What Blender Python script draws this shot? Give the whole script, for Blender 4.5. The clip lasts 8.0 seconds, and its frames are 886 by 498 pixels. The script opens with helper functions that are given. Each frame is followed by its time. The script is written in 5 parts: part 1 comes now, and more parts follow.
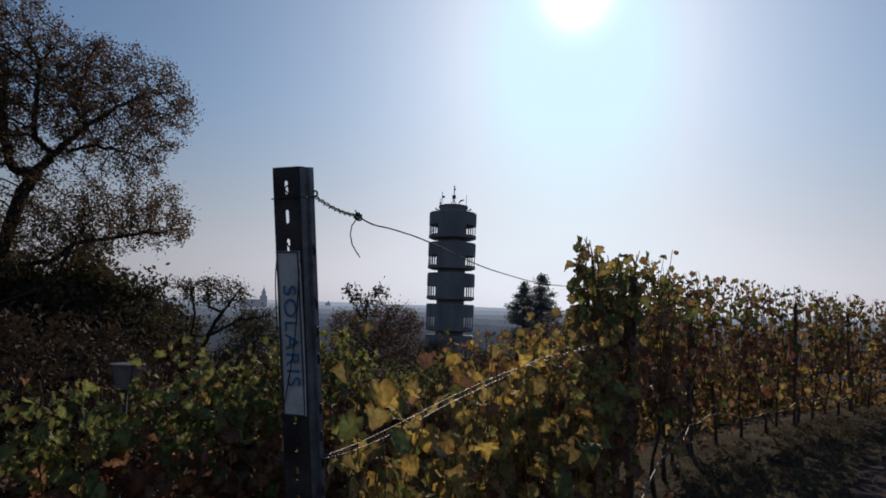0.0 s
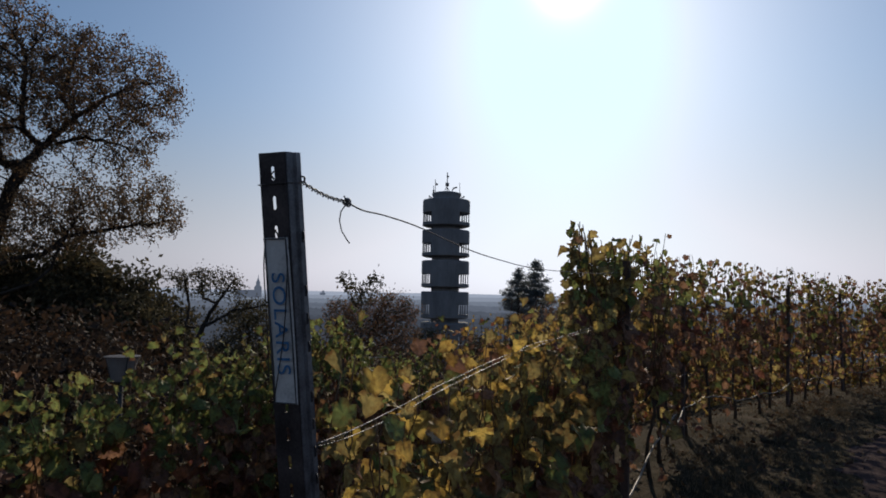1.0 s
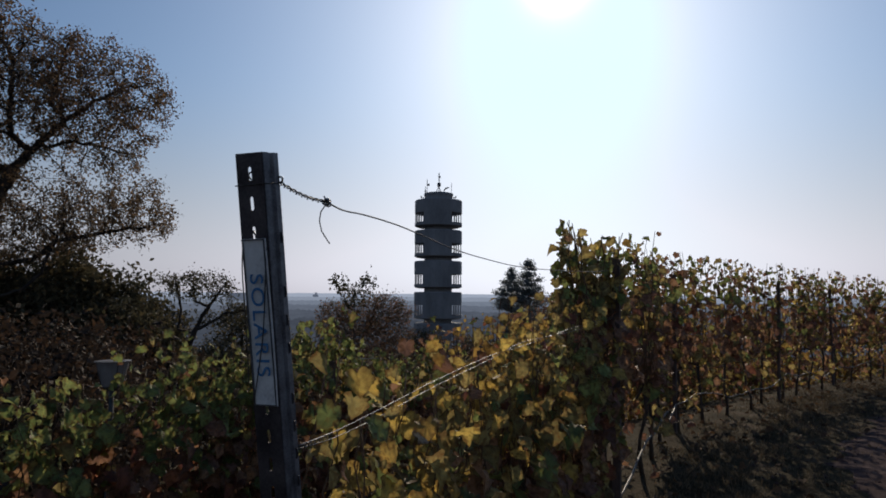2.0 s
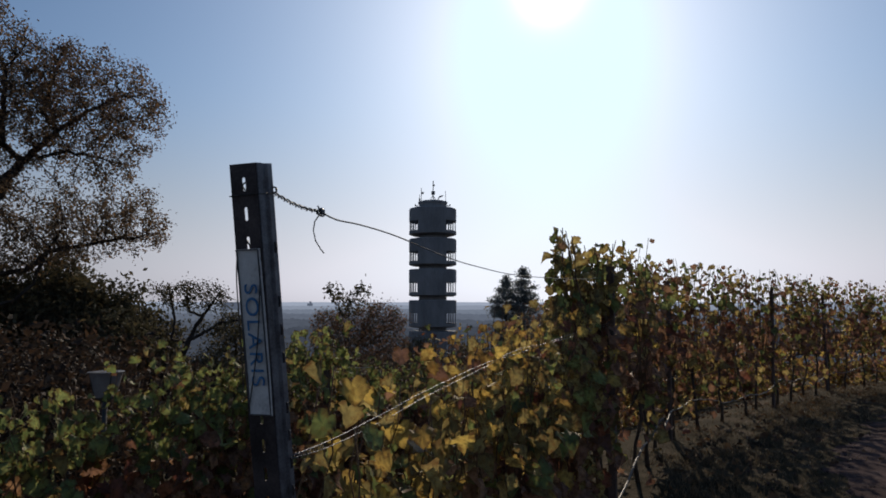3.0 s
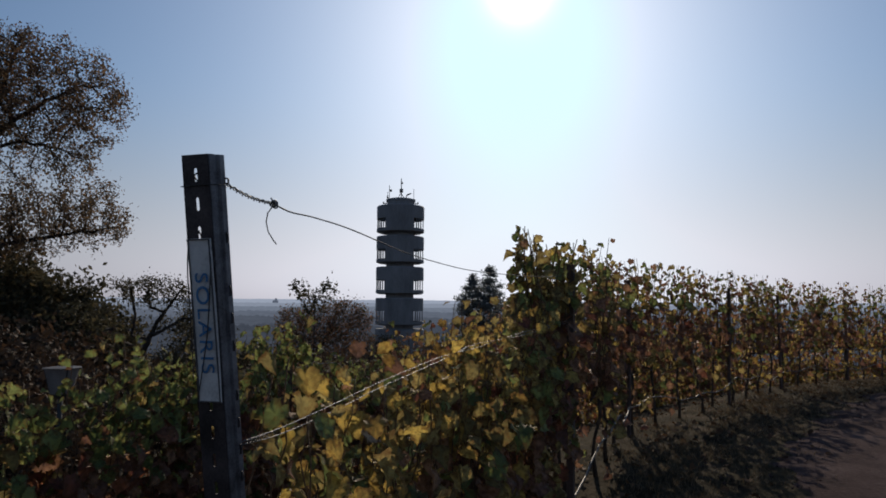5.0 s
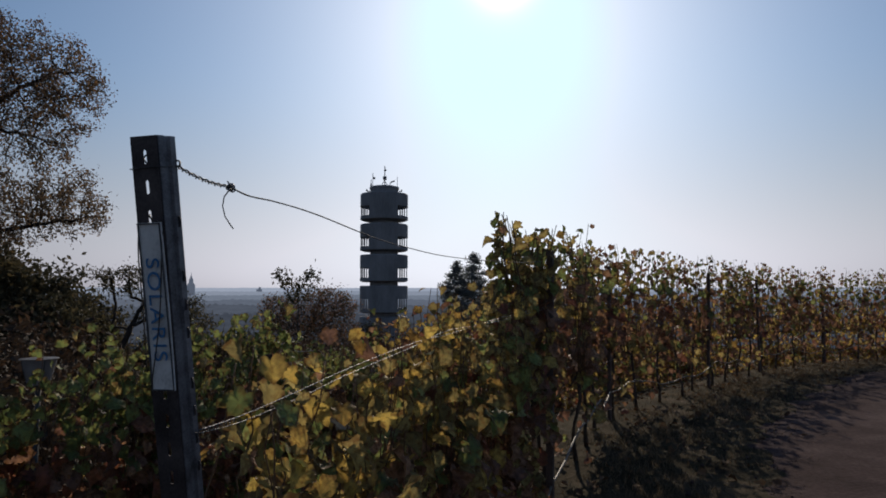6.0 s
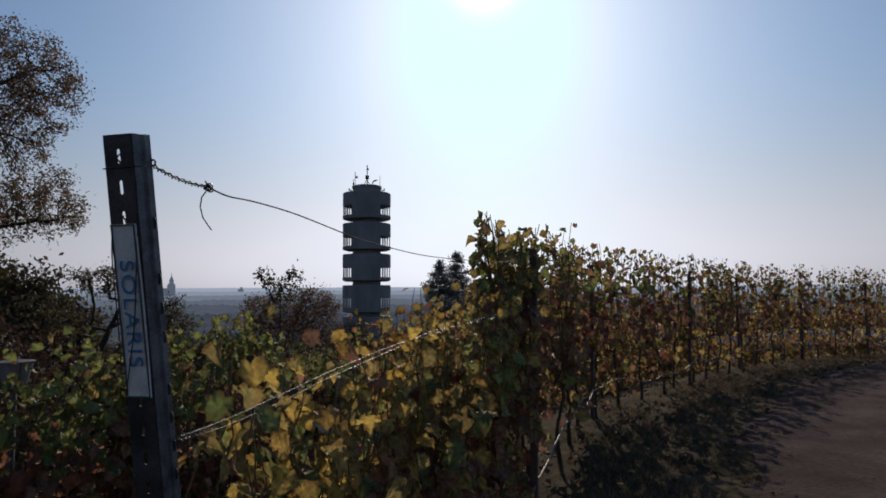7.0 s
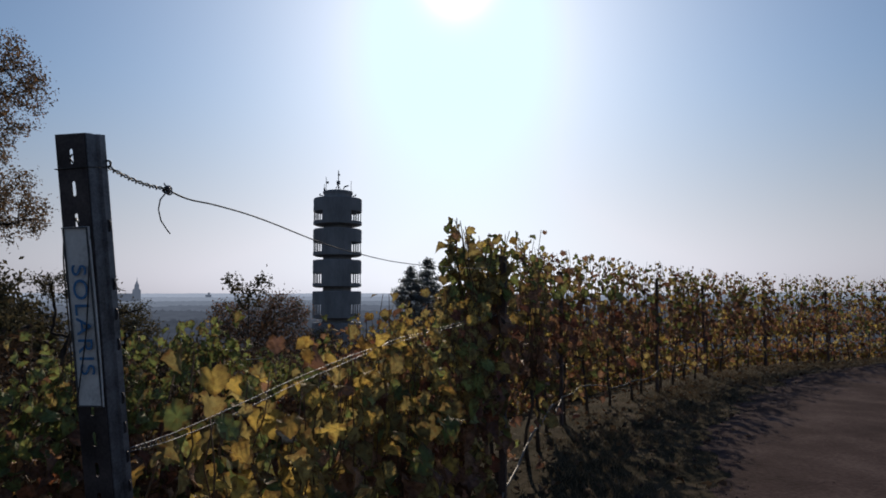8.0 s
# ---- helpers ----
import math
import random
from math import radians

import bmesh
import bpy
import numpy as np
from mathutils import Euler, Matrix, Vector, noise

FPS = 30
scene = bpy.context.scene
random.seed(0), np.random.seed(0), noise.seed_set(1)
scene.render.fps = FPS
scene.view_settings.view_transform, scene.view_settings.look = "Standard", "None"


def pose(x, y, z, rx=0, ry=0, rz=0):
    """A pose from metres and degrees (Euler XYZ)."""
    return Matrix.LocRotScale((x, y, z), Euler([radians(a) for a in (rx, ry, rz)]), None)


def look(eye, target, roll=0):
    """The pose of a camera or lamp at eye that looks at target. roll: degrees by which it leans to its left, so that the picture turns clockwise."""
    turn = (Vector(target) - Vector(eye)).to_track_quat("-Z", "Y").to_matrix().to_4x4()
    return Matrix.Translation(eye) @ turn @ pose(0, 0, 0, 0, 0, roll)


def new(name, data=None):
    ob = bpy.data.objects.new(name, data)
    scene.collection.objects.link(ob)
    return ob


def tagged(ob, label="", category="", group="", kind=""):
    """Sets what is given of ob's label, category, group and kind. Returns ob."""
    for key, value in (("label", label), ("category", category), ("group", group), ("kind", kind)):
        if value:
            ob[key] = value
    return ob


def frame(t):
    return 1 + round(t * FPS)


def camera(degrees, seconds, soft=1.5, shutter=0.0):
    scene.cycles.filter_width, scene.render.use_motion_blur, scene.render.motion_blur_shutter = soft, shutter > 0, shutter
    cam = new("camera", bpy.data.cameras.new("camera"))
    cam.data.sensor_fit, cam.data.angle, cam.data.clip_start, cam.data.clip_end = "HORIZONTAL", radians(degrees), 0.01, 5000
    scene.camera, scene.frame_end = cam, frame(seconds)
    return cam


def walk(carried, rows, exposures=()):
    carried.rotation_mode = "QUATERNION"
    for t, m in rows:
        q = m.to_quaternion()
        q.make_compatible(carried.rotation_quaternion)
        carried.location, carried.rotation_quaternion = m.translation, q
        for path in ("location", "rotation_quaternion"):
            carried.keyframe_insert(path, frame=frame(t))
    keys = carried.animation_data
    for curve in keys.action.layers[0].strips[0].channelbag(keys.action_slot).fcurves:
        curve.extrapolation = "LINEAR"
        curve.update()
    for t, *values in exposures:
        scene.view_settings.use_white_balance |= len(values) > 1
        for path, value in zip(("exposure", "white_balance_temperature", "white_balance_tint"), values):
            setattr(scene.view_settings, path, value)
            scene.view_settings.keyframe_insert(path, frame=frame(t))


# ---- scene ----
cam = camera(68.0, 8.0, soft=1.75)
PATH = [
    (0, (0.004, 0.007, 1.746), (-0.097, 1.996, 1.932), 2.0),
    (0.5, (0.004, 0.02, 1.742), (-0.088, 2.011, 1.904), 1.6),
    (1, (0.01, 0.021, 1.742), (-0.072, 2.014, 1.891), 1.1),
    (1.5, (0.027, 0.027, 1.74), (-0.044, 2.02, 1.886), 0.7),
    (3, (0.035, 0.018, 1.741), (-0.008, 2.01, 1.916), -0.0),
    (3.5, (0.031, 0.001, 1.741), (0.001, 1.992, 1.929), 0.1),
    (4, (0.033, -0.017, 1.74), (0.028, 1.974, 1.933), 0.1),
    (4.5, (0.043, -0.02, 1.734), (0.069, 1.971, 1.92), 0.4),
    (6, (0.115, 0.002, 1.722), (0.218, 1.995, 1.854), 0.0),
    (6.5, (0.106, 0.02, 1.727), (0.231, 2.013, 1.85), -0.2),
    (7, (0.114, 0.025, 1.727), (0.269, 2.015, 1.856), -0.3),
    (7.5, (0.118, 0.032, 1.728), (0.309, 2.018, 1.868), -0.2),
    (8, (0.126, 0.038, 1.727), (0.368, 2.018, 1.875), -0.1),
]
walk(cam, [(t, look(eye, target, roll)) for t, eye, target, roll in PATH], exposures=[(0.0, -0.13, 5800, 11), (0.5, -0.02, 5800, 11), (1.5, 0.07, 5800, 11), (3.0, 0.07, 5800, 11), (4.5, -0.03, 5800, 11), (6.0, 0.0, 5800, 11), (8.0, 0.05, 5800, 11)])

# ---- world and sun ----
SUN_EL, SUN_AZ = radians(26.4), radians(8.3)      # azimuth from +y towards +x
world = bpy.data.worlds.new("world")
scene.world = world
world.use_nodes = True
wn = world.node_tree.nodes
sky = wn.new("ShaderNodeTexSky")
sky.sky_type = "NISHITA"
sky.sun_disc = False
sky.sun_elevation, sky.sun_rotation = SUN_EL, SUN_AZ
sky.altitude = 70
sky.air_density, sky.dust_density, sky.ozone_density = 1.2, 0.9, 3.0
wn["Background"].inputs["Strength"].default_value = 0.058
wl = world.node_tree.links
# dusty air: the sky pales towards the horizon all round
tc = wn.new("ShaderNodeTexCoord")
sep = wn.new("ShaderNodeSeparateXYZ")
wl.new(tc.outputs["Generated"], sep.inputs[0])
pale = wn.new("ShaderNodeMapRange")
pale.interpolation_type = "SMOOTHSTEP"
for key, value in (("From Min", 0.0), ("From Max", 0.33), ("To Min", 0.92), ("To Max", 0.0)):
    pale.inputs[key].default_value = value
wl.new(sep.outputs[2], pale.inputs["Value"])
# the bright ring of air round the sun
ring = wn.new("ShaderNodeVectorMath")
ring.operation = "DOT_PRODUCT"
ring.inputs[1].default_value = (math.sin(SUN_AZ) * math.cos(SUN_EL), math.cos(SUN_AZ) * math.cos(SUN_EL), math.sin(SUN_EL))
wl.new(tc.outputs["Generated"], ring.inputs[0])


def halo(terms):
    """Brightness of the air by its angle from the sun, as a sum of (power, gain) lobes."""
    total = None
    for power, gain in terms:
        mx = wn.new("ShaderNodeMath")
        mx.operation, mx.inputs[1].default_value = "MAXIMUM", 0.0
        wl.new(ring.outputs["Value"], mx.inputs[0])
        pw = wn.new("ShaderNodeMath")
        pw.operation, pw.inputs[1].default_value = "POWER", power
        wl.new(mx.outputs[0], pw.inputs[0])
        ml = wn.new("ShaderNodeMath")
        ml.operation, ml.inputs[1].default_value, ml.inputs[2].default_value = "MULTIPLY_ADD", gain, 0.0
        wl.new(pw.outputs[0], ml.inputs[0])
        if total:
            wl.new(total.outputs[0], ml.inputs[2])
        total = ml
    return total.outputs[0]


def blend(kind, first, second):
    """Joins two colours, or a colour and a constant, by one blend."""
    mix = wn.new("ShaderNodeMixRGB")
    mix.blend_type, mix.inputs[0].default_value = kind, 1.0
    wl.new(first, mix.inputs[1])
    if isinstance(second, tuple):
        mix.inputs[2].default_value = second
    else:
        wl.new(second, mix.inputs[2])
    return mix.outputs[0]


wide = blend("MULTIPLY", halo(((10.0, 2.9),)), (0.70, 0.97, 1.16, 1))
clear = blend("DARKEN", blend("ADD", sky.outputs[0], wide), (14.3, 17.5, 18.0, 1))
grey = wn.new("ShaderNodeRGBToBW")
wl.new(clear, grey.inputs[0])
haze = wn.new("ShaderNodeMixRGB")
wl.new(pale.outputs[0], haze.inputs[0])
wl.new(clear, haze.inputs[1])
wl.new(blend("MULTIPLY", grey.outputs[0], (0.98, 0.92, 0.94, 1)), haze.inputs[2])
lit = blend("ADD", haze.outputs[0], halo(((1500.0, 25.0),)))
wl.new(lit, wn["Background"].inputs["Color"])
sun = new("sun", bpy.data.lights.new("sun", "SUN"))
sun.data.energy, sun.data.angle, sun.data.color = 3.1, radians(0.55), (1.0, 0.79, 0.54)
to_sun = Vector((math.sin(SUN_AZ) * math.cos(SUN_EL), math.cos(SUN_AZ) * math.cos(SUN_EL), math.sin(SUN_EL)))
sun.matrix_world = look(to_sun * 60, (0, 0, 0))


# ---- materials ----
def nodes_of(name):
    m = bpy.data.materials.new(name)
    m.use_nodes = True
    return m, m.node_tree.nodes, m.node_tree.links, m.node_tree.nodes["Principled BSDF"]


def ramp_of(n, stops):
    r = n.new("ShaderNodeValToRGB")
    e = r.color_ramp.elements
    e[0].position, e[0].color = stops[0][0], (*stops[0][1], 1)
    e[1].position, e[1].color = stops[-1][0], (*stops[-1][1], 1)
    for p, c in stops[1:-1]:
        k = e.new(p)
        k.color = (*c, 1)
    return r


def surface(name, stops, scale=8.0, fine=90.0, rough=0.8, metal=0.0, bump=0.3, stretch=(1, 1, 1), spec=0.3, gap=0.01):
    """A two-scale noise material in object space: stops colour the coarse noise, the fine noise mottles and raises it."""
    m, n, l, p = nodes_of(name)
    tc, mp = n.new("ShaderNodeTexCoord"), n.new("ShaderNodeMapping")
    mp.inputs["Scale"].default_value = stretch
    l.new(tc.outputs["Object"], mp.inputs[0])
    a, b = n.new("ShaderNodeTexNoise"), n.new("ShaderNodeTexNoise")
    a.inputs["Scale"].default_value, b.inputs["Scale"].default_value = scale, fine
    a.inputs["Detail"].default_value, b.inputs["Detail"].default_value = 5, 4
    l.new(mp.outputs[0], a.inputs["Vector"])
    l.new(mp.outputs[0], b.inputs["Vector"])
    mix = n.new("ShaderNodeMath")
    mix.operation = "MULTIPLY_ADD"
    mix.inputs[1].default_value, mix.inputs[2].default_value = 0.5, -0.25
    l.new(b.outputs["Fac"], mix.inputs[0])
    add = n.new("ShaderNodeMath")
    add.operation = "ADD"
    l.new(a.outputs["Fac"], add.inputs[0])
    l.new(mix.outputs[0], add.inputs[1])
    r = ramp_of(n, stops)
    l.new(add.outputs[0], r.inputs[0])
    l.new(r.outputs[0], p.inputs["Base Color"])
    bp = n.new("ShaderNodeBump")
    bp.inputs["Strength"].default_value, bp.inputs["Distance"].default_value = bump, gap
    l.new(add.outputs[0], bp.inputs["Height"])
    l.new(bp.outputs[0], p.inputs["Normal"])
    p.inputs["Roughness"].default_value, p.inputs["Metallic"].default_value = rough, metal
    p.inputs["Specular IOR Level"].default_value = spec
    return m


def leaf_material(name, stops, single, through_light=0.54, veins=True, rough=0.64):
    """Leaf: colour by random per piece (single) or per island, veins and dried rims by its own coordinates, light shining through."""
    m, n, l, p = nodes_of(name)
    src = n.new("ShaderNodeObjectInfo") if single else n.new("ShaderNodeNewGeometry")
    r = ramp_of(n, stops)
    l.new(src.outputs["Random" if single else "Random Per Island"], r.inputs[0])
    colour = r.outputs[0]
    if veins:
        uv, sep = n.new("ShaderNodeUVMap"), n.new("ShaderNodeSeparateXYZ")
        l.new(uv.outputs[0], sep.inputs[0])
        ab = n.new("ShaderNodeMath")
        ab.operation = "ABSOLUTE"
        l.new(sep.outputs[0], ab.inputs[0])
        sl = n.new("ShaderNodeMath")
        sl.operation = "MULTIPLY_ADD"
        sl.inputs[1].default_value = 0.9
        l.new(ab.outputs[0], sl.inputs[0])
        l.new(sep.outputs[1], sl.inputs[2])
        wv = n.new("ShaderNodeMath")
        wv.operation = "PINGPONG"
        wv.inputs[1].default_value = 0.05
        l.new(sl.outputs[0], wv.inputs[0])
        mn = n.new("ShaderNodeMath")
        mn.operation = "MINIMUM"
        l.new(wv.outputs[0], mn.inputs[0])
        l.new(ab.outputs[0], mn.inputs[1])
        vr = ramp_of(n, [(0.0, (1.25, 1.2, 0.9)), (0.02, (1, 1, 1)), (1, (1, 1, 1))])
        l.new(mn.outputs[0], vr.inputs[0])
        m1 = n.new("ShaderNodeMixRGB")
        m1.blend_type, m1.inputs[0].default_value = "MULTIPLY", 1.0
        # paler and darker patches over the blade
        big = n.new("ShaderNodeTexNoise")
        big.inputs["Scale"].default_value, big.inputs["Detail"].default_value = (2.6 if single else 26), 2
        where, shift = n.new("ShaderNodeTexCoord"), n.new("ShaderNodeVectorMath")
        shift.operation = "ADD"
        spread = n.new("ShaderNodeVectorMath")
        spread.operation = "SCALE"
        spread.inputs[0].default_value = (37.0, 53.0, 71.0)
        l.new(src.outputs["Random" if single else "Random Per Island"], spread.inputs["Scale"])
        l.new(where.outputs["Object"], shift.inputs[0])
        l.new(spread.outputs[0], shift.inputs[1])
        l.new(shift.outputs[0], big.inputs["Vector"])
        patch = ramp_of(n, [(0.30, (0.58, 0.54, 0.56)), (0.50, (1.08, 1.08, 1.05)), (0.68, (1.42, 1.34, 1.15))])
        l.new(big.outputs["Fac"], patch.inputs[0])
        m0 = n.new("ShaderNodeMixRGB")
        m0.blend_type, m0.inputs[0].default_value = "MULTIPLY", 1.0
        l.new(colour, m0.inputs[1])
        l.new(patch.outputs[0], m0.inputs[2])
        l.new(m0.outputs[0], m1.inputs[1])
        l.new(vr.outputs[0], m1.inputs[2])
        tx = n.new("ShaderNodeTexNoise")
        tx.inputs["Scale"].default_value, tx.inputs["Detail"].default_value = (4.5 if single else 45), 3
        geo = n.new("ShaderNodeTexCoord")
        l.new(geo.outputs["Object"], tx.inputs["Vector"])
        sp = ramp_of(n, [(0.52, (0, 0, 0)), (0.66, (1, 1, 1))])
        l.new(tx.outputs["Fac"], sp.inputs[0])
        m2 = n.new("ShaderNodeMixRGB")
        m2.inputs[2].default_value = (0.16, 0.075, 0.022, 1)
        sc = n.new("ShaderNodeMath")
        sc.operation, sc.inputs[1].default_value = "MULTIPLY", 0.6
        l.new(sp.outputs[0], sc.inputs[0])
        l.new(sc.outputs[0], m2.inputs[0])
        l.new(m1.outputs[0], m2.inputs[1])
        # dried rim, uneven
        rim = n.new("ShaderNodeVectorMath")
        rim.operation = "DISTANCE"
        rim.inputs[1].default_value = (0, -0.36, 0)
        l.new(uv.outputs[0], rim.inputs[0])
        wob = n.new("ShaderNodeMath")
        wob.operation = "MULTIPLY_ADD"
        wob.inputs[1].default_value = 0.5
        l.new(tx.outputs["Fac"], wob.inputs[0])
        l.new(rim.outputs["Value"], wob.inputs[2])
        rr = ramp_of(n, [(0.62, (0, 0, 0)), (0.88, (0.75, 0.75, 0.75))])
        l.new(wob.outputs[0], rr.inputs[0])
        m3 = n.new("ShaderNodeMixRGB")
        m3.inputs[2].default_value = (0.12, 0.062, 0.025, 1)
        l.new(rr.outputs[0], m3.inputs[0])
        l.new(m2.outputs[0], m3.inputs[1])
        colour = m3.outputs[0]
    l.new(colour, p.inputs["Base Color"])
    p.inputs["Roughness"].default_value, p.inputs["Specular IOR Level"].default_value = rough, 0.35
    tr, mx = n.new("ShaderNodeBsdfTranslucent"), n.new("ShaderNodeMixShader")
    l.new(colour, tr.inputs[0])
    mx.inputs[0].default_value = through_light
    l.new(p.outputs[0], mx.inputs[1])
    l.new(tr.outputs[0], mx.inputs[2])
    l.new(mx.outputs[0], n["Material Output"].inputs[0])
    return m


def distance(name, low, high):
    """Far hazy woodland or town: a glow painted in for the airlight before it."""
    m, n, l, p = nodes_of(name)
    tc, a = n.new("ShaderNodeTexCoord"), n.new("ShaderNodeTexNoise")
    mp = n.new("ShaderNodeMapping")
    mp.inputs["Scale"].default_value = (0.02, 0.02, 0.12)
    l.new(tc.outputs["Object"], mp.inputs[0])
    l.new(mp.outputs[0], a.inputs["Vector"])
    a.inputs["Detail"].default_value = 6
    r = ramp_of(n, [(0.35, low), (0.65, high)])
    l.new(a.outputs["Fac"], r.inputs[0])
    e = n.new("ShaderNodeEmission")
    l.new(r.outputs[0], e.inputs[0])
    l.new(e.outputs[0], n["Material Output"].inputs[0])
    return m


LEAF_COLOURS = {
    "green": [(0.0, (0.085, 0.115, 0.042)), (0.5, (0.165, 0.21, 0.075)), (1.0, (0.27, 0.31, 0.115))],
    "lime": [(0.0, (0.15, 0.125, 0.055)), (0.5, (0.27, 0.225, 0.092)), (1.0, (0.39, 0.32, 0.13))],
    "yellow": [(0.0, (0.28, 0.18, 0.055)), (0.5, (0.41, 0.30, 0.085)), (1.0, (0.55, 0.42, 0.115))],
    "brown": [(0.0, (0.15, 0.080, 0.066)), (0.5, (0.26, 0.148, 0.105)), (1.0, (0.35, 0.21, 0.125))],
    "rust": [(0.0, (0.11, 0.044, 0.040)), (0.5, (0.19, 0.078, 0.058)), (1.0, (0.31, 0.128, 0.072))],
    "pale": [(0.0, (0.45, 0.42, 0.36)), (0.5, (0.55, 0.50, 0.44)), (1.0, (0.62, 0.58, 0.52))],
}
SHINE = {"green": 0.46, "brown": 0.40, "rust": 0.32, "yellow": 0.48}
LEAF_ONE = {k: leaf_material("vine_leaf_%s_single" % k, v, True, SHINE.get(k, 0.54)) for k, v in LEAF_COLOURS.items()}
LEAF_MANY = {k: leaf_material("vine_leaf_%s" % k, v, False, SHINE.get(k, 0.54)) for k, v in LEAF_COLOURS.items()}
M_TREE_DRY = leaf_material("oak_leaf_dry", [(0, (0.07, 0.055, 0.04)), (0.5, (0.125, 0.092, 0.06)), (1, (0.25, 0.15, 0.065))], False, 0.45, False, 0.7)
# rust leaf colour raised to carry the haze over the mid-distance trees
M_TREE_RUST = leaf_material("beech_leaf_rust", [(0, (0.10, 0.066, 0.05)), (0.6, (0.19, 0.11, 0.07)), (1, (0.31, 0.17, 0.085))], False, 0.35, False, 0.8)
M_TREE_GREEN = leaf_material("tree_leaf_dull_green", [(0, (0.042, 0.044, 0.027)), (0.6, (0.082, 0.074, 0.042)), (1, (0.15, 0.115, 0.056))], False, 0.3, False, 0.8)
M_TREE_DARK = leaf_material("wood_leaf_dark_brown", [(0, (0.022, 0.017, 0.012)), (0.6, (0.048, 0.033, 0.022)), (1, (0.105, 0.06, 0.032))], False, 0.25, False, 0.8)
M_LITTER = leaf_material("dry_leaf_litter", [(0, (0.045, 0.03, 0.02)), (0.6, (0.10, 0.06, 0.035)), (1, (0.19, 0.11, 0.05))], False, 0.2, False, 0.95)
# needles coloured paler than their own green: airlight before the firs painted in
M_NEEDLE = leaf_material("fir_needles", [(0, (0.13, 0.145, 0.145)), (1, (0.24, 0.255, 0.24))], False, 0.5, False)
M_GRASS = leaf_material("grass_blades", [(0, (0.056, 0.044, 0.028)), (0.6, (0.105, 0.080, 0.047)), (1, (0.19, 0.14, 0.085))], False, 0.35, False)
M_BARK = surface("tree_bark", [(0.3, (0.016, 0.013, 0.011)), (0.7, (0.06, 0.048, 0.039))], 3, 25, 0.9, bump=0.6, stretch=(1, 1, 0.3), gap=0.03)
M_VINE = surface("vine_bark", [(0.3, (0.028, 0.020, 0.015)), (0.7, (0.10, 0.07, 0.048))], 30, 220, 0.9, bump=0.6, stretch=(1, 1, 0.2), gap=0.003)
M_CANE = surface("vine_cane", [(0.3, (0.06, 0.036, 0.022)), (0.7, (0.16, 0.095, 0.05))], 20, 150, 0.7, bump=0.2, gap=0.002)
M_ZINC = surface("galvanised_steel_weathered", [(0.28, (0.055, 0.055, 0.06)), (0.5, (0.12, 0.125, 0.14)), (0.75, (0.20, 0.21, 0.23))], 22, 260, 0.55, 0.5, 0.12, spec=0.5, gap=0.002)
# shade of the post's front put into the steel, over a reddish stain
M_WEB = surface("stained_steel_shade_dark", [(0.28, (0.020, 0.016, 0.016)), (0.5, (0.048, 0.040, 0.042)), (0.75, (0.09, 0.075, 0.075))], 18, 240, 0.6, 0.3, 0.15, spec=0.4, gap=0.002)
M_WIRE = surface("galvanised_wire", [(0.3, (0.12, 0.12, 0.125)), (0.7, (0.26, 0.26, 0.27))], 60, 400, 0.5, 0.7, 0.1, gap=0.001)
M_DULLWIRE = surface("dull_grey_wire", [(0.3, (0.07, 0.07, 0.072)), (0.7, (0.15, 0.15, 0.155))], 60, 400, 0.75, 0.3, 0.1, gap=0.001)
M_DARKWIRE = surface("dark_tie_wire", [(0.3, (0.03, 0.028, 0.026)), (0.7, (0.09, 0.08, 0.07))], 60, 400, 0.5, 0.4, 0.1, gap=0.001)
M_POST = surface("rusty_row_post", [(0.3, (0.05, 0.035, 0.03)), (0.7, (0.14, 0.10, 0.085))], 12, 120, 0.8, 0.2, 0.3, stretch=(1, 1, 0.3), gap=0.003)
M_HOSE = surface("drip_hose_plastic", [(0.3, (0.06, 0.052, 0.045)), (0.7, (0.13, 0.115, 0.10))], 12, 140, 0.6, 0, 0.1, spec=0.6, gap=0.001)
M_SIGN = surface("sign_white_dirty", [(0.25, (0.38, 0.37, 0.36)), (0.5, (0.60, 0.59, 0.57)), (0.8, (0.70, 0.69, 0.67))], 14, 180, 0.5, 0, 0.05, gap=0.001)
M_BLUE = surface("sign_blue_print", [(0.3, (0.05, 0.14, 0.30)), (0.7, (0.09, 0.22, 0.42))], 40, 300, 0.5, 0, 0.02, gap=0.0005)
M_EDGE = surface("sign_dark_border", [(0.3, (0.05, 0.05, 0.055)), (0.7, (0.10, 0.10, 0.10))], 40, 300, 0.6, 0, 0.02, gap=0.0005)
M_CONC = surface("tower_concrete", [(0.3, (0.20, 0.20, 0.205)), (0.7, (0.30, 0.30, 0.30))], 0.5, 4, 0.85, 0, 0.3, stretch=(1, 1, 0.25), gap=0.05)
M_CONC2 = surface("tower_band_cladding", [(0.3, (0.17, 0.17, 0.175)), (0.7, (0.26, 0.26, 0.265))], 0.7, 6, 0.7, 0, 0.2, stretch=(1, 1, 0.25), gap=0.03)
M_MAST = surface("mast_steel", [(0.3, (0.08, 0.08, 0.09)), (0.7, (0.18, 0.18, 0.19))], 2, 20, 0.5, 0.6, 0.1)
M_LAMPLID = surface("lamp_lid_grey", [(0.3, (0.075, 0.07, 0.07)), (0.7, (0.13, 0.125, 0.12))], 6, 60, 0.5, 0.3, 0.05)
M_LAMPPOLE = surface("lamp_pole_dark", [(0.3, (0.03, 0.035, 0.035)), (0.7, (0.07, 0.07, 0.07))], 10, 90, 0.85, 0.0, 0.1)
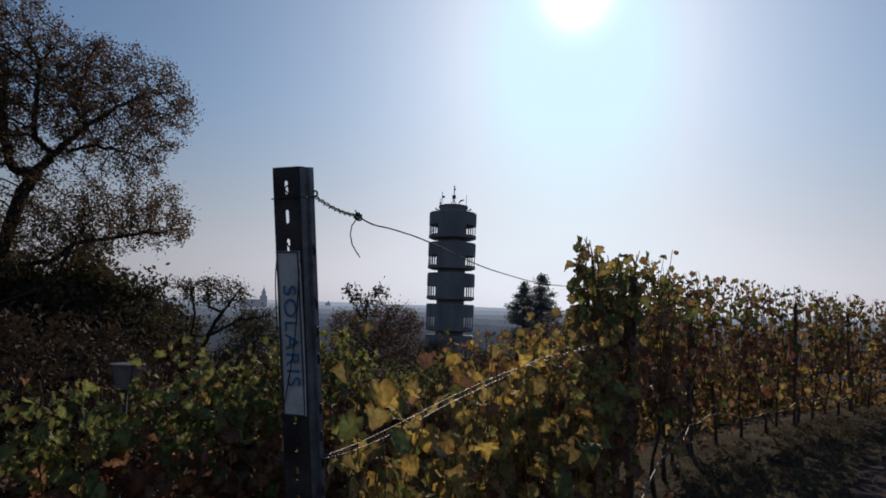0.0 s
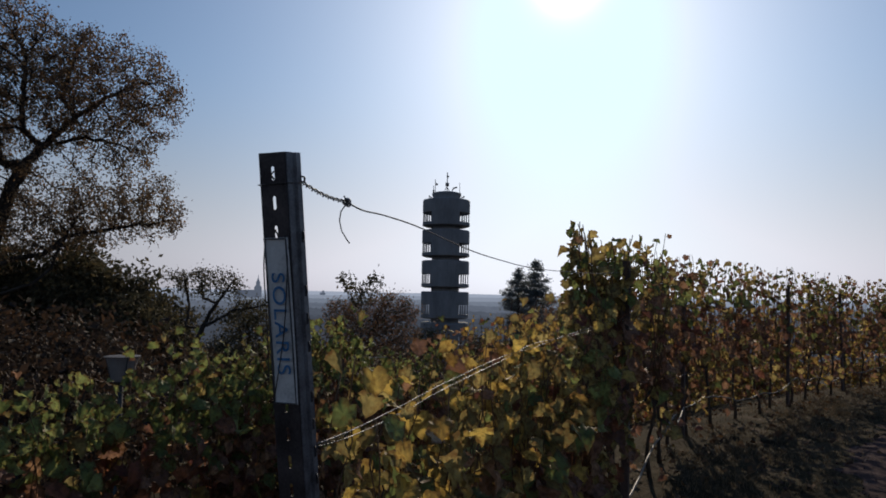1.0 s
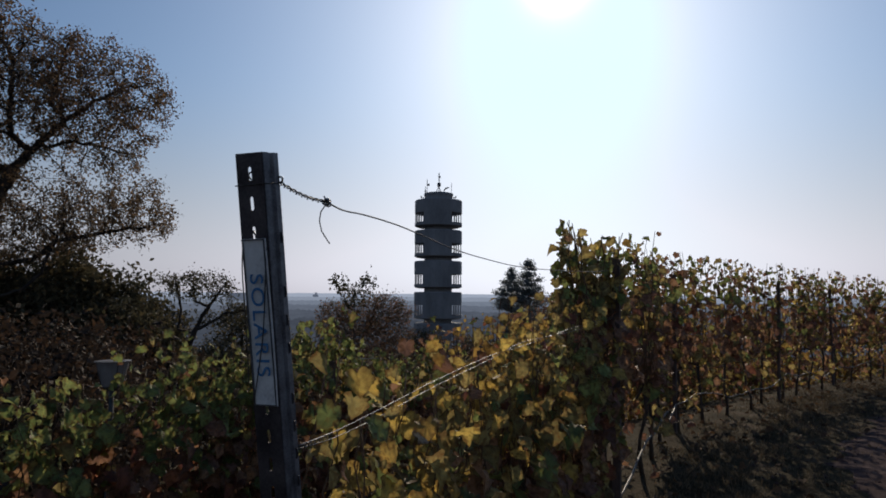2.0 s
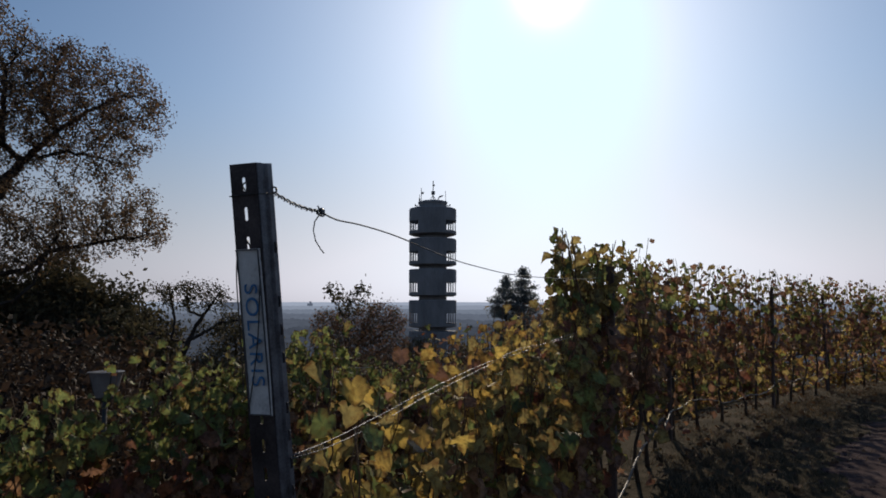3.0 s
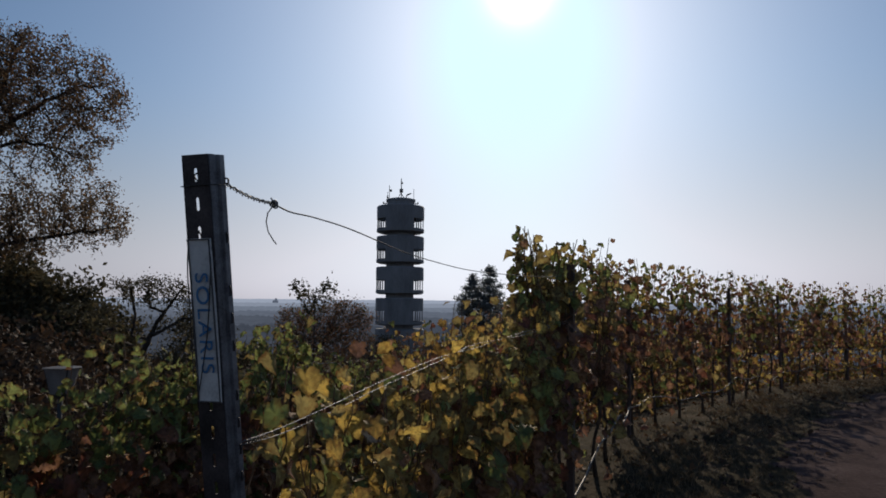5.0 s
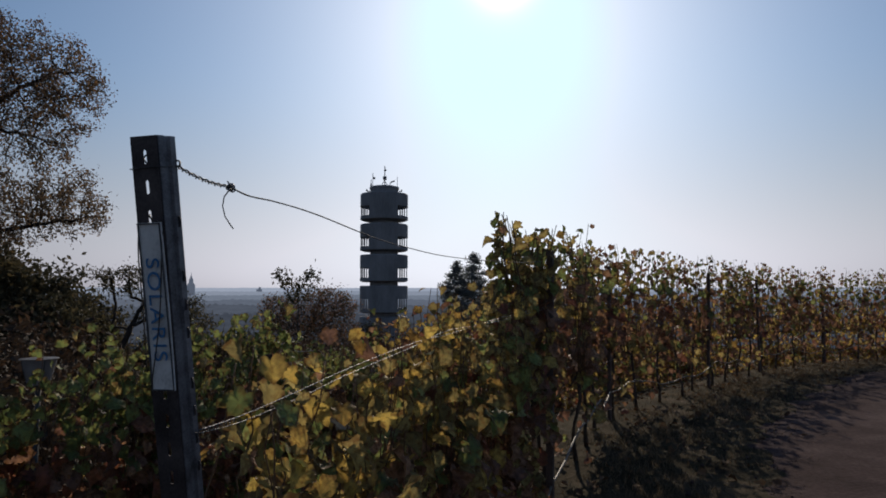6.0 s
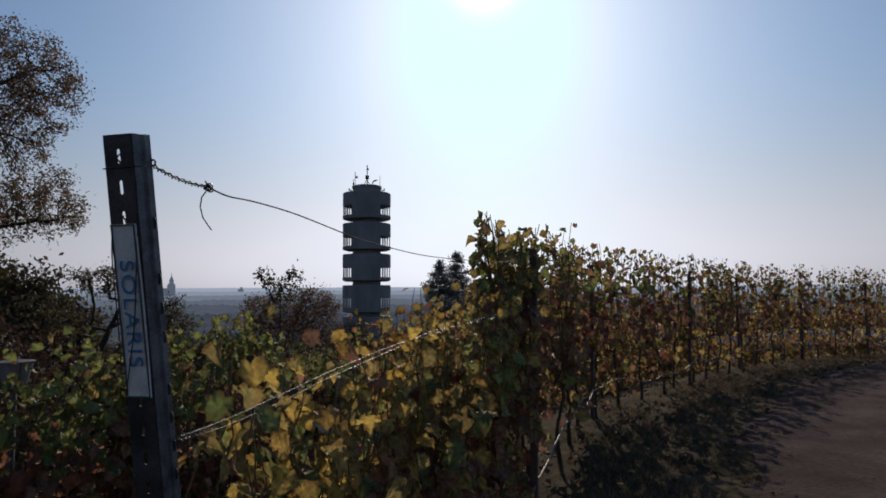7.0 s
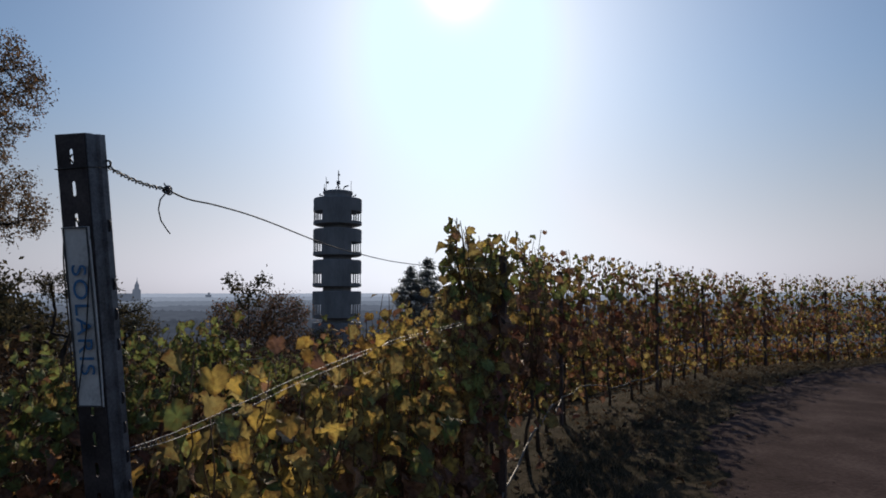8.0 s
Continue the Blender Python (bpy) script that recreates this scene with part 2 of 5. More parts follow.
M_LAMPGLASS = surface("lamp_milky_glass", [(0.3, (0.15, 0.14, 0.135)), (0.7, (0.22, 0.205, 0.20))], 5, 60, 0.25, 0, 0.02, spec=0.5)
M_SOIL = surface("path_dirt", [(0.25, (0.029, 0.020, 0.020)), (0.5, (0.056, 0.039, 0.039)), (0.75, (0.094, 0.07, 0.068))], 1.1, 26, 0.95, 0, 0.8, spec=0.03, gap=0.03)
M_GROUND = surface("hill_turf", [(0.28, (0.018, 0.013, 0.009)), (0.45, (0.034, 0.029, 0.017)), (0.6, (0.056, 0.044, 0.028)), (0.75, (0.080, 0.060, 0.045))], 1.3, 22, 0.95, 0, 0.8, spec=0.03, gap=0.04)
# haze painted into the tones: each farther ring glows paler
FAR_HAZE_TONES = [((0.046, 0.051, 0.061), (0.062, 0.068, 0.080)), ((0.072, 0.079, 0.093), (0.088, 0.096, 0.112)), ((0.108, 0.118, 0.138), (0.126, 0.137, 0.160)),
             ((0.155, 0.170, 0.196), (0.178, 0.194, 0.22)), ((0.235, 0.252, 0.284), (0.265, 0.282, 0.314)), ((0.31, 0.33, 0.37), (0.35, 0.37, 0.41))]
M_FAR = [distance("distance_wood_%d" % i, a, b) for i, (a, b) in enumerate(FAR_HAZE_TONES)]
# church and block glow with the same painted haze
M_TOWN = distance("distance_town", (0.085, 0.095, 0.118), (0.105, 0.117, 0.14))


# ---- mesh helpers ----
def mesh_of(name, verts, faces, mats, uvs=None, mat_index=None, smooth=False):
    me = bpy.data.meshes.new(name)
    me.from_pydata(verts, [], faces)
    for m in (mats if isinstance(mats, (list, tuple)) else [mats]):
        me.materials.append(m)
    if mat_index is not None:
        me.polygons.foreach_set("material_index", mat_index)
    if uvs is not None:
        layer = me.uv_layers.new(name="UVMap")
        idx = np.empty(len(me.loops), dtype=np.int32)
        me.loops.foreach_get("vertex_index", idx)
        layer.data.foreach_set("uv", np.asarray(uvs, dtype=np.float32)[idx].ravel())
    if smooth:
        me.polygons.foreach_set("use_smooth", [True] * len(me.polygons))
    me.update()
    return me


def part(name, bm, material, parent, label="", smooth=False):
    """Links a bmesh, or a ready mesh, as one object under a thing or a part."""
    if isinstance(bm, bmesh.types.BMesh):
        me = bpy.data.meshes.new(name)
        for f in bm.faces:
            f.smooth = smooth
        bm.to_mesh(me)
        bm.free()
        me.materials.append(material)
    else:
        me = bm
    ob = new(name, me)
    ob.parent = parent
    if label:
        tagged(ob, label)
    return ob


def thing(name, place, label, category, group="", kind=""):
    ob = new(name)
    ob.location = place
    return tagged(ob, label, category, group, kind)


def tube(points, radii, sides=6, cap=True):
    """Verts and faces of a tube along points."""
    pts = [Vector(p) for p in points]
    if not isinstance(radii, (list, tuple, np.ndarray)):
        radii = [radii] * len(pts)
    verts, faces = [], []
    ref = Vector((0.31, 0.17, 0.93))
    for i, p in enumerate(pts):
        d = (pts[min(i + 1, len(pts) - 1)] - pts[max(i - 1, 0)]).normalized()
        if abs(d.dot(ref)) > 0.95:
            ref = Vector((1, 0.2, 0.1))
        u = d.cross(ref).normalized()
        v = d.cross(u)
        for k in range(sides):
            a = 2 * math.pi * k / sides
            verts.append(p + (u * math.cos(a) + v * math.sin(a)) * radii[i])
        if i:
            o = (i - 1) * sides
            for k in range(sides):
                k2 = (k + 1) % sides
                faces.append((o + k, o + k2, o + sides + k2, o + sides + k))
    if cap:
        faces.append(tuple(reversed(range(sides))))
        faces.append(tuple(range((len(pts) - 1) * sides, len(pts) * sides)))
    return verts, faces


def tube_mesh(name, points, radii, material, sides=6):
    v, f = tube(points, radii, sides)
    return mesh_of(name, v, f, material, smooth=True)


def joined(name, pieces, material, smooth=True):
    """One mesh out of several (verts, faces)."""
    verts, faces = [], []
    for v, f in pieces:
        o = len(verts)
        verts.extend(v)
        faces.extend(tuple(i + o for i in q) for q in f)
    return mesh_of(name, verts, faces, material, smooth=smooth)


def box_piece(c, s, m=None):
    c = Vector(c)
    vs = [Vector((x * s[0] / 2, y * s[1] / 2, z * s[2] / 2)) for z in (-1, 1) for y in (-1, 1) for x in (-1, 1)]
    if m is not None:
        vs = [m @ v for v in vs]
    return [c + v for v in vs], [(0, 2, 3, 1), (4, 5, 7, 6), (0, 1, 5, 4), (2, 6, 7, 3), (0, 4, 6, 2), (1, 3, 7, 5)]


def lathe(profile, sides=32, close=True):
    """Verts and faces of a turned form from (radius, z) pairs; close joins last to first."""
    verts, faces = [], []
    n = len(profile)
    for k in range(sides):
        a = 2 * math.pi * k / sides
        verts += [Vector((r * math.cos(a), r * math.sin(a), z)) for r, z in profile]
    for k in range(sides):
        k2 = (k + 1) % sides
        for i in range(n if close else n - 1):
            j = (i + 1) % n
            faces.append((k * n + i, k2 * n + i, k2 * n + j, k * n + j))
    return verts, faces


# ---- the lie of the land ----
ROW = [(-0.62, 0.28), (-0.16, 1.48), (1.28, 5.45), (2.85, 8.94), (5.65, 12.0), (8.07, 14.66), (11.05, 16.9), (13.8, 18.1), (17.2, 19.2), (24.0, 20.6)]
ROWV = [Vector((x, y)) for x, y in ROW]
LAND = [Vector((-9.0, -24.0))] + ROWV + [Vector((160.0, 45.0))]


def side_of_row(x, y):
    """Signed distance from the edge of the plateau: positive on the falling side."""
    p, best, sign = Vector((x, y)), 1e9, 1
    for a, b in zip(LAND, LAND[1:]):
        d = b - a
        k = max(0, min(1, (p - a).dot(d) / d.length_squared))
        q = a + d * k
        g = (p - q).length
        if g < best - 1e-6:
            best, sign = g, (1 if d.x * (p.y - a.y) - d.y * (p.x - a.x) > 0 else -1)
    return best * sign


def ground_z(x, y):
    s = side_of_row(x, y)
    low = -24 * (1 - math.exp(-max(0.0, s - 0.3) * 0.27 / 24))
    far = min(1.0, math.hypot(x, y) / 40)
    bumps = 0.035 * noise.noise((x * 1.7, y * 1.7, 0)) + 0.02 * noise.noise((x * 5, y * 5, 3)) + 0.7 * far * noise.noise((x * 0.04, y * 0.04, 7))
    if s < 0:
        low -= 24 * (1 - math.exp(-max(0.0, -s - 30) * 0.1 / 24))
    return low + bumps * (1.0 if s > -1.2 or far >= 1 else max(0.12, 1 + (s + 1.2) * 0.9))


def beside(line, offset):
    """The line moved sideways to the falling side, its corners mitred."""
    out = []
    for i, p in enumerate(line):
        a = (p - line[max(i - 1, 0)]) if i else (line[1] - p)
        b = (line[i + 1] - p) if i + 1 < len(line) else a
        m = (a.normalized() + b.normalized()).normalized()
        out.append(p + Vector((-m.y, m.x)) * offset / max(0.5, m.dot(a.normalized())))
    return out


def row_point(k, offset=0.0, line=ROWV):
    """The point k metres along the row, offset to the falling side, and the row's heading there."""
    for a, b in zip(line, line[1:]):
        d = b - a
        if k <= d.length or b is line[-1]:
            u = d.normalized()
            q = a + u * k + Vector((-u.y, u.x)) * offset
            return q, u
        k -= d.length


def build_ground():
    rings, spokes = 110, 144
    verts, faces = [Vector((3, 7, ground_z(3, 7)))], []
    for i in range(rings):
        r = 0.35 * (4800 / 0.35) ** (i / (rings - 1))
        for j in range(spokes):
            a = 2 * math.pi * j / spokes
            x, y = 3 + r * math.cos(a), 7 + r * math.sin(a)
            verts.append(Vector((x, y, ground_z(x, y))))
    for j in range(spokes):
        faces.append((0, 1 + j, 1 + (j + 1) % spokes))
    for i in range(rings - 1):
        o = 1 + i * spokes
        for j in range(spokes):
            j2 = (j + 1) % spokes
            faces.append((o + j, o + spokes + j, o + spokes + j2, o + j2))
    tagged(new("ground", mesh_of("ground", verts, faces, M_GROUND, smooth=True)), "turf and bare soil of the vineyard hill, falling away beyond the rows", "ground", kind="structure")


def build_path():
    """The trodden dirt way beside the row, an uneven-edged sheet just over the turf."""
    verts, faces, across = [], [], 14
    steps = 230
    for i in range(steps + 1):
        k = i * 46.0 / steps - 16.0
        q, u = row_point(k)
        u = (row_point(k + 4.0)[0] - row_point(k - 4.0)[0]).normalized()
        nrm = Vector((u.y, -u.x))
        inner = 1.45 + 0.35 * noise.noise((i * 0.23, 1.3, 0)) + 0.18 * noise.noise((i * 0.9, 4.1, 0))
        outer = 5.6 + 0.5 * noise.noise((i * 0.2, 9.3, 0))
        for j in range(across + 1):
            f = j / across
            p = q + nrm * (inner + (outer - inner) * f)
            lift = 0.05 * min(1, 6 * f, 6 * (1 - f)) - 0.02
            z = ground_z(p.x, p.y) + lift + 0.004 * noise.noise((p.x * 3, p.y * 3, 5))
            verts.append(Vector((p.x, p.y, z)))
    for i in range(steps):
        for j in range(across):
            o = i * (across + 1) + j
            faces.append((o, o + across + 1, o + across + 2, o + 1))
    tagged(new("path", mesh_of("path", verts, faces, M_SOIL, smooth=True)), "bare grey-brown dirt path with stones and dry leaves", "path", kind="structure")


def build_distance():
    """Hazy woods and plain out to the skyline, ring behind ring."""
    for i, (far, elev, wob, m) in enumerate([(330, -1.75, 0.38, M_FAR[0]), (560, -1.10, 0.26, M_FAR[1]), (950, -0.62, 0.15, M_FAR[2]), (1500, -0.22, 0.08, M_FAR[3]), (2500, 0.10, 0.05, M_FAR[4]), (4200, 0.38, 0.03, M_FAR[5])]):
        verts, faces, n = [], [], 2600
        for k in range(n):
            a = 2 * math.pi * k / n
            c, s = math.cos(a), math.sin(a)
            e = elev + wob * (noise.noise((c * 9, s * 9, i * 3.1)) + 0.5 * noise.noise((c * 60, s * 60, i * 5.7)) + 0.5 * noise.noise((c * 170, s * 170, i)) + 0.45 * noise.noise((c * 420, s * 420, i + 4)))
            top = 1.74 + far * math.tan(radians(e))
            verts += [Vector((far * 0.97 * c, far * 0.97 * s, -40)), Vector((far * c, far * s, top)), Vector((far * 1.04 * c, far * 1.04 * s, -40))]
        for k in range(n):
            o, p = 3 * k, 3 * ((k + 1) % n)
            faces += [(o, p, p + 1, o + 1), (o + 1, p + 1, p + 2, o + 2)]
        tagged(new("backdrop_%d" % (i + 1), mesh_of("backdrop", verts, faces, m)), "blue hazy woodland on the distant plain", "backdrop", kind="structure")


build_ground()
build_path()
build_distance()


# ---- the lookout tower ----
def arc_wall(a0, a1, r0, r1, z0, z1, steps=12):
    """A curved wall between two angles."""
    verts, faces = [], []
    for i in range(steps + 1):
        a = a0 + (a1 - a0) * i / steps
        verts += [Vector((r * math.cos(a), r * math.sin(a), z)) for r, z in ((r0, z0), (r1, z0), (r1, z1), (r0, z1))]
    for i in range(steps):
        for j in range(4):
            faces.append((4 * i + j, 4 * i + (j + 1) % 4, 4 * i + 4 + (j + 1) % 4, 4 * i + 4 + j))
    o = 4 * steps
    return verts, faces + [(3, 2, 1, 0), (o, o + 1, o + 2, o + 3)]


def build_tower():
    at = Vector((-3.47, 94.0, -16.0))
    t = thing("lookout_tower", at, "grey round concrete lookout tower with four ringed galleries and rooftop aerials", "tower")
    R, C = 3.40, 1.99
    top = 1.74 + (19.17 - 1.74) * 0.803 - at.z
    step = 4.36
    part("core", mesh_of("core", *lathe([(C, 0), (C, top + 0.95), (C - 0.25, top + 1.15), (0.02, top + 1.2), (0.02, 0)], 40), M_CONC), None, t)
    part("roof_rim", mesh_of("roof_rim", *lathe([(C + 0.12, top + 0.75), (C + 0.12, top + 1.05), (C + 0.004, top + 1.05), (C + 0.004, top + 0.75)], 40), M_CONC2), None, t)
    for g in range(6):
        z1 = top - g * step
        if z1 < 4:
            break
        ring = part("gallery", mesh_of("gallery", *lathe([(R, z1 - 1.85), (R, z1 - 0.1), (R - 0.08, z1), (C + 0.05, z1), (C + 0.05, z1 - 0.25), (R - 0.28, z1 - 0.25), (R - 0.28, z1 - 1.85)], 48), M_CONC2), None, t)
        part("parapet", mesh_of("parapet", *lathe([(R, z1 - 3.25), (R, z1 - 3.68), (R - 0.45, z1 - 3.84), (C + 0.05, z1 - 3.84), (C + 0.05, z1 - 3.62), (R - 0.28, z1 - 3.62), (R - 0.28, z1 - 3.25)], 48), M_CONC2), None, ring)
        for s in (1, -1):
            part("front_panel", mesh_of("front_panel", *arc_wall(s * math.pi / 2 - 0.62, s * math.pi / 2 + 0.62, R - 0.27, R - 0.02, z1 - 3.26, z1 - 1.84), M_CONC2), None, ring)
        for half in (0.0, math.pi):
            for turn in (-0.80, -0.66, -0.48, -0.16, 0.16, 0.48, 0.66, 0.80):
                m = Matrix.Rotation(half + turn, 3, "Z")
                part("mullion", mesh_of("mullion", *box_piece(m @ Vector((R - 0.12, 0, z1 - 2.55)), (0.12, 0.09, 1.46), m), M_CONC2), None, ring)
    z = top + 1.2
    def aerial(name, x, y, h, r, extra):
        a = part(name, joined(name, [tube([(x, y, z - 0.1), (x, y, z + h)], r, 8)] + extra, M_MAST), None, t)
        return a
    aerial("mast", 0.05, 0, 2.95, 0.07, [box_piece((0.05, 0, z + 1.2), (0.5, 0.3, 0.5)), box_piece((0.12, 0, z + 2.35), (0.32, 0.3, 0.2)), tube([(-0.45, 0, z), (0.05, 0, z + 1.0)], 0.05, 6), tube([(0.5, 0, z), (0.05, 0, z + 0.8)], 0.05, 6)])
    aerial("aerial", -1.65, -0.3, 1.9, 0.045, [box_piece((-1.48, -0.3, z + 1.15), (0.38, 0.2, 0.28))])
    aerial("aerial", -1.92, 0.2, 1.0, 0.04, [box_piece((-1.92, 0.2, z + 0.25), (0.22, 0.2, 0.35))])
    aerial("aerial", 1.85, 0.1, 1.5, 0.035, [])
    aerial("aerial", 0.8, -0.2, 0.35, 0.05, [tube([(0.75, -0.2, z + 0.3), (1.0, -0.2, z + 0.62), (1.5, -0.2, z + 0.78)], [0.05, 0.12, 0.1], 8)])
    part("side_light", joined("side_light", [box_piece((C + 0.3, -0.4, top + 0.45), (0.5, 0.12, 0.12)), box_piece((C + 0.5, -0.4, top + 0.6), (0.18, 0.18, 0.2))], M_MAST), None, t)
    part("side_light", joined("side_light", [box_piece((-C - 0.3, -0.4, top + 0.45), (0.5, 0.12, 0.12)), box_piece((-C - 0.5, -0.4, top + 0.6), (0.18, 0.18, 0.2))], M_MAST), None, t)


build_tower()


def build_church():
    d, az = 2300.0, radians(-18.0)
    at = Vector((d * math.sin(az), d * math.cos(az), -30))
    t = thing("church", at, "far hazy church with a stepped domed spire and long nave roof", "church")
    z0, z1 = 36, 1.74 + 30 + d * math.tan(radians(1.62))
    u = (z1 - z0)
    part("tower", mesh_of("tower", *lathe([(13, 0), (13, z0 + u * 0.30), (14, z0 + u * 0.31), (10, z0 + u * 0.40), (7, z0 + u * 0.45), (7.5, z0 + u * 0.60), (4, z0 + u * 0.70), (3, z0 + u * 0.76), (0.9, z0 + u * 0.85), (0.6, z1), (0.1, z1), (0.1, 0)], 8), M_TOWN), None, t)
    v = [(-75, -14, 0), (-12, -14, 0), (-12, 14, 0), (-75, 14, 0), (-75, -14, z0 - 4), (-12, -14, z0 - 4), (-12, 14, z0 - 4), (-75, 14, z0 - 4), (-68, 0, z0 + 11), (-12, 0, z0 + 11)]
    part("nave", mesh_of("nave", v, [(0, 1, 5, 4), (2, 3, 7, 6), (1, 2, 6, 9, 5), (0, 4, 8, 7, 3), (4, 5, 9, 8), (6, 7, 8, 9)], M_TOWN), None, t)


def build_far_block():
    d, az = 2600.0, radians(-12.65)
    at = Vector((d * math.sin(az), d * math.cos(az), -30))
    t = thing("tower_block", at, "far hazy tower block with a lift house on its roof", "building")
    part("wall", joined("wall", [box_piece((0, 0, 22), (18, 16, 44)), box_piece((-40, 0, 17), (60, 16, 34))], M_TOWN, False), None, t)
    part("lift_house", joined("lift_house", [box_piece((2, 0, 48), (7, 7, 8))], M_TOWN, False), None, t)


build_church()
build_far_block()


# ---- trees ----
def branches(base, fork, blobs, count, step, seed, tip=0.012, kill=1.6, wander=0.25, boughs=()):
    """Grows limbs from a trunk towards points strewn through the crown's blobs (centre, radii). Nodes, parents, radii."""
    rng = np.random.default_rng(seed)
    vol = np.array([b[1][0] * b[1][1] * b[1][2] for b in blobs])
    share = (count * vol / vol.sum()).astype(int) + 4
    goals = []
    for (c, r), n in zip(blobs, share):
        d = rng.normal(size=(n, 3))
        d /= np.linalg.norm(d, axis=1)[:, None]
        goals.append(np.array(c) + d * (rng.random(n) ** 0.42)[:, None] * np.array(r))
    goals = np.concatenate(goals)
    base, fork = np.array(base, float), np.array(fork, float)
    m = max(2, int(np.linalg.norm(fork - base) / step))
    nodes = [base + (fork - base) * i / m + (rng.normal(size=3) * 0.06 * step * (0 < i < m)) for i in range(m + 1)]
    parents = [max(0, i - 1) for i in range(m + 1)]
    for bough in boughs:
        ends = [np.array(q, float) for q in bough]
        at = int(((np.array(nodes) - ends[0]) ** 2).sum(-1).argmin())
        here = nodes[at]
        for q in ends:
            n = max(1, int(np.linalg.norm(q - here) / step))
            for i in range(1, n + 1):
                nodes.append(here + (q - here) * i / n + rng.normal(size=3) * 0.10 * step)
                parents.append(at)
                at = len(nodes) - 1
            here = q
    pts = np.array(nodes)
    d2 = ((goals[:, None] - pts[None]) ** 2).sum(-1)
    near, gap = d2.argmin(1), d2.min(1)
    live = np.ones(len(goals), bool)
    for _ in range(150):
        pull = {}
        for g in np.nonzero(live)[0]:
            pull.setdefault(near[g], []).append(g)
        fresh = []
        for n, gs in pull.items():
            v = goals[gs] - pts[n]
            v = (v / (np.linalg.norm(v, axis=1)[:, None] + 1e-6)).mean(0) + rng.normal(size=3) * wander
            if parents[n] != n:
                v += 0.35 * (pts[n] - pts[parents[n]]) / step
            v /= np.linalg.norm(v) + 1e-6
            fresh.append((n, pts[n] + v * step))
        if not fresh:
            break
        o = len(pts)
        add = np.array([p for _, p in fresh])
        parents += [n for n, _ in fresh]
        pts = np.concatenate([pts, add])
        d2 = ((goals[:, None] - add[None]) ** 2).sum(-1)
        k, dm = d2.argmin(1), d2.min(1)
        better = dm < gap
        near[better], gap[better] = k[better] + o, dm[better]
        live &= gap > (kill * step) ** 2
        if len(pts) > 12000:
            break
    rad = np.zeros(len(pts))
    for i in range(len(pts) - 1, 0, -1):
        if rad[i] == 0:
            rad[i] = tip ** 2.25
        rad[parents[i]] += rad[i]
    return pts, np.array(parents), rad ** (1 / 2.25)


def limbs_mesh(name, pts, parents, rad, material, sides=5):
    """Every stretch of limb as a short tapered tube, sunk a little into the one before."""
    n = len(pts)
    i = np.arange(1, n)
    i = i[np.linalg.norm(pts[i] - pts[parents[i]], axis=1) > 1e-5]
    a, b = pts[parents[i]], pts[i]
    d = b - a
    d /= np.linalg.norm(d, axis=1)[:, None]
    up = np.where(np.abs(d[:, 2:3]) > 0.9, np.array([[1.0, 0, 0]]), np.array([[0, 0, 1.0]]))
    u = np.cross(d, up)
    u /= np.linalg.norm(u, axis=1)[:, None]
    w = np.cross(d, u)
    ra = np.minimum(rad[parents[i]], rad[i] * 1.25)[:, None]
    rb = rad[i][:, None]
    verts = []
    for base, r, s in ((a, ra, -0.3), (b, rb, 0.15)):
        for k in range(sides):
            t = 2 * math.pi * k / sides
            verts.append(base + d * r * s + (u * math.cos(t) + w * math.sin(t)) * r)
    verts = np.stack(verts, 1).reshape(-1, 3)
    faces = []
    for q in range(len(i)):
        o = q * 2 * sides
        for k in range(sides):
            k2 = (k + 1) % sides
            faces.append((o + k, o + k2, o + sides + k2, o + sides + k))
    return mesh_of(name, verts.tolist(), faces, material, smooth=True)


def strewn_leaves(name, centres, size, material, seed, spread, hang=0.0, slim=0.55):
    """Small bent leaves of four corners strewn round the given places."""
    rng = np.random.default_rng(seed)
    n = len(centres)
    size = np.reshape(size, (-1, 1)) if np.ndim(size) else size
    c = centres + rng.normal(size=(n, 3)) * spread
    s = size * (0.6 + 0.8 * rng.random((n, 1)))
    u = rng.normal(size=(n, 3)) + np.array([0, 0, -hang])
    u /= np.linalg.norm(u, axis=1)[:, None]
    v = np.cross(u, rng.normal(size=(n, 3)))
    v /= np.linalg.norm(v, axis=1)[:, None]
    w = np.cross(u, v)
    verts = np.stack([c, c + s * (0.5 * u + slim * 0.5 * v + 0.1 * w), c + s * u, c + s * (0.45 * u - slim * 0.5 * v + 0.12 * w)], 1).reshape(-1, 3)
    faces = [(4 * k, 4 * k + 1, 4 * k + 2, 4 * k + 3) for k in range(n)]
    return mesh_of(name, verts.tolist(), faces, material)


def crown_places(pts, rad, limit, per, seed, keep=None):
    rng = np.random.default_rng(seed)
    fine = pts[rad < limit]
    if keep is not None:
        fine = fine[[keep(p) for p in fine]]
    return np.repeat(fine, rng.poisson(per, len(fine)), axis=0) if len(fine) else fine


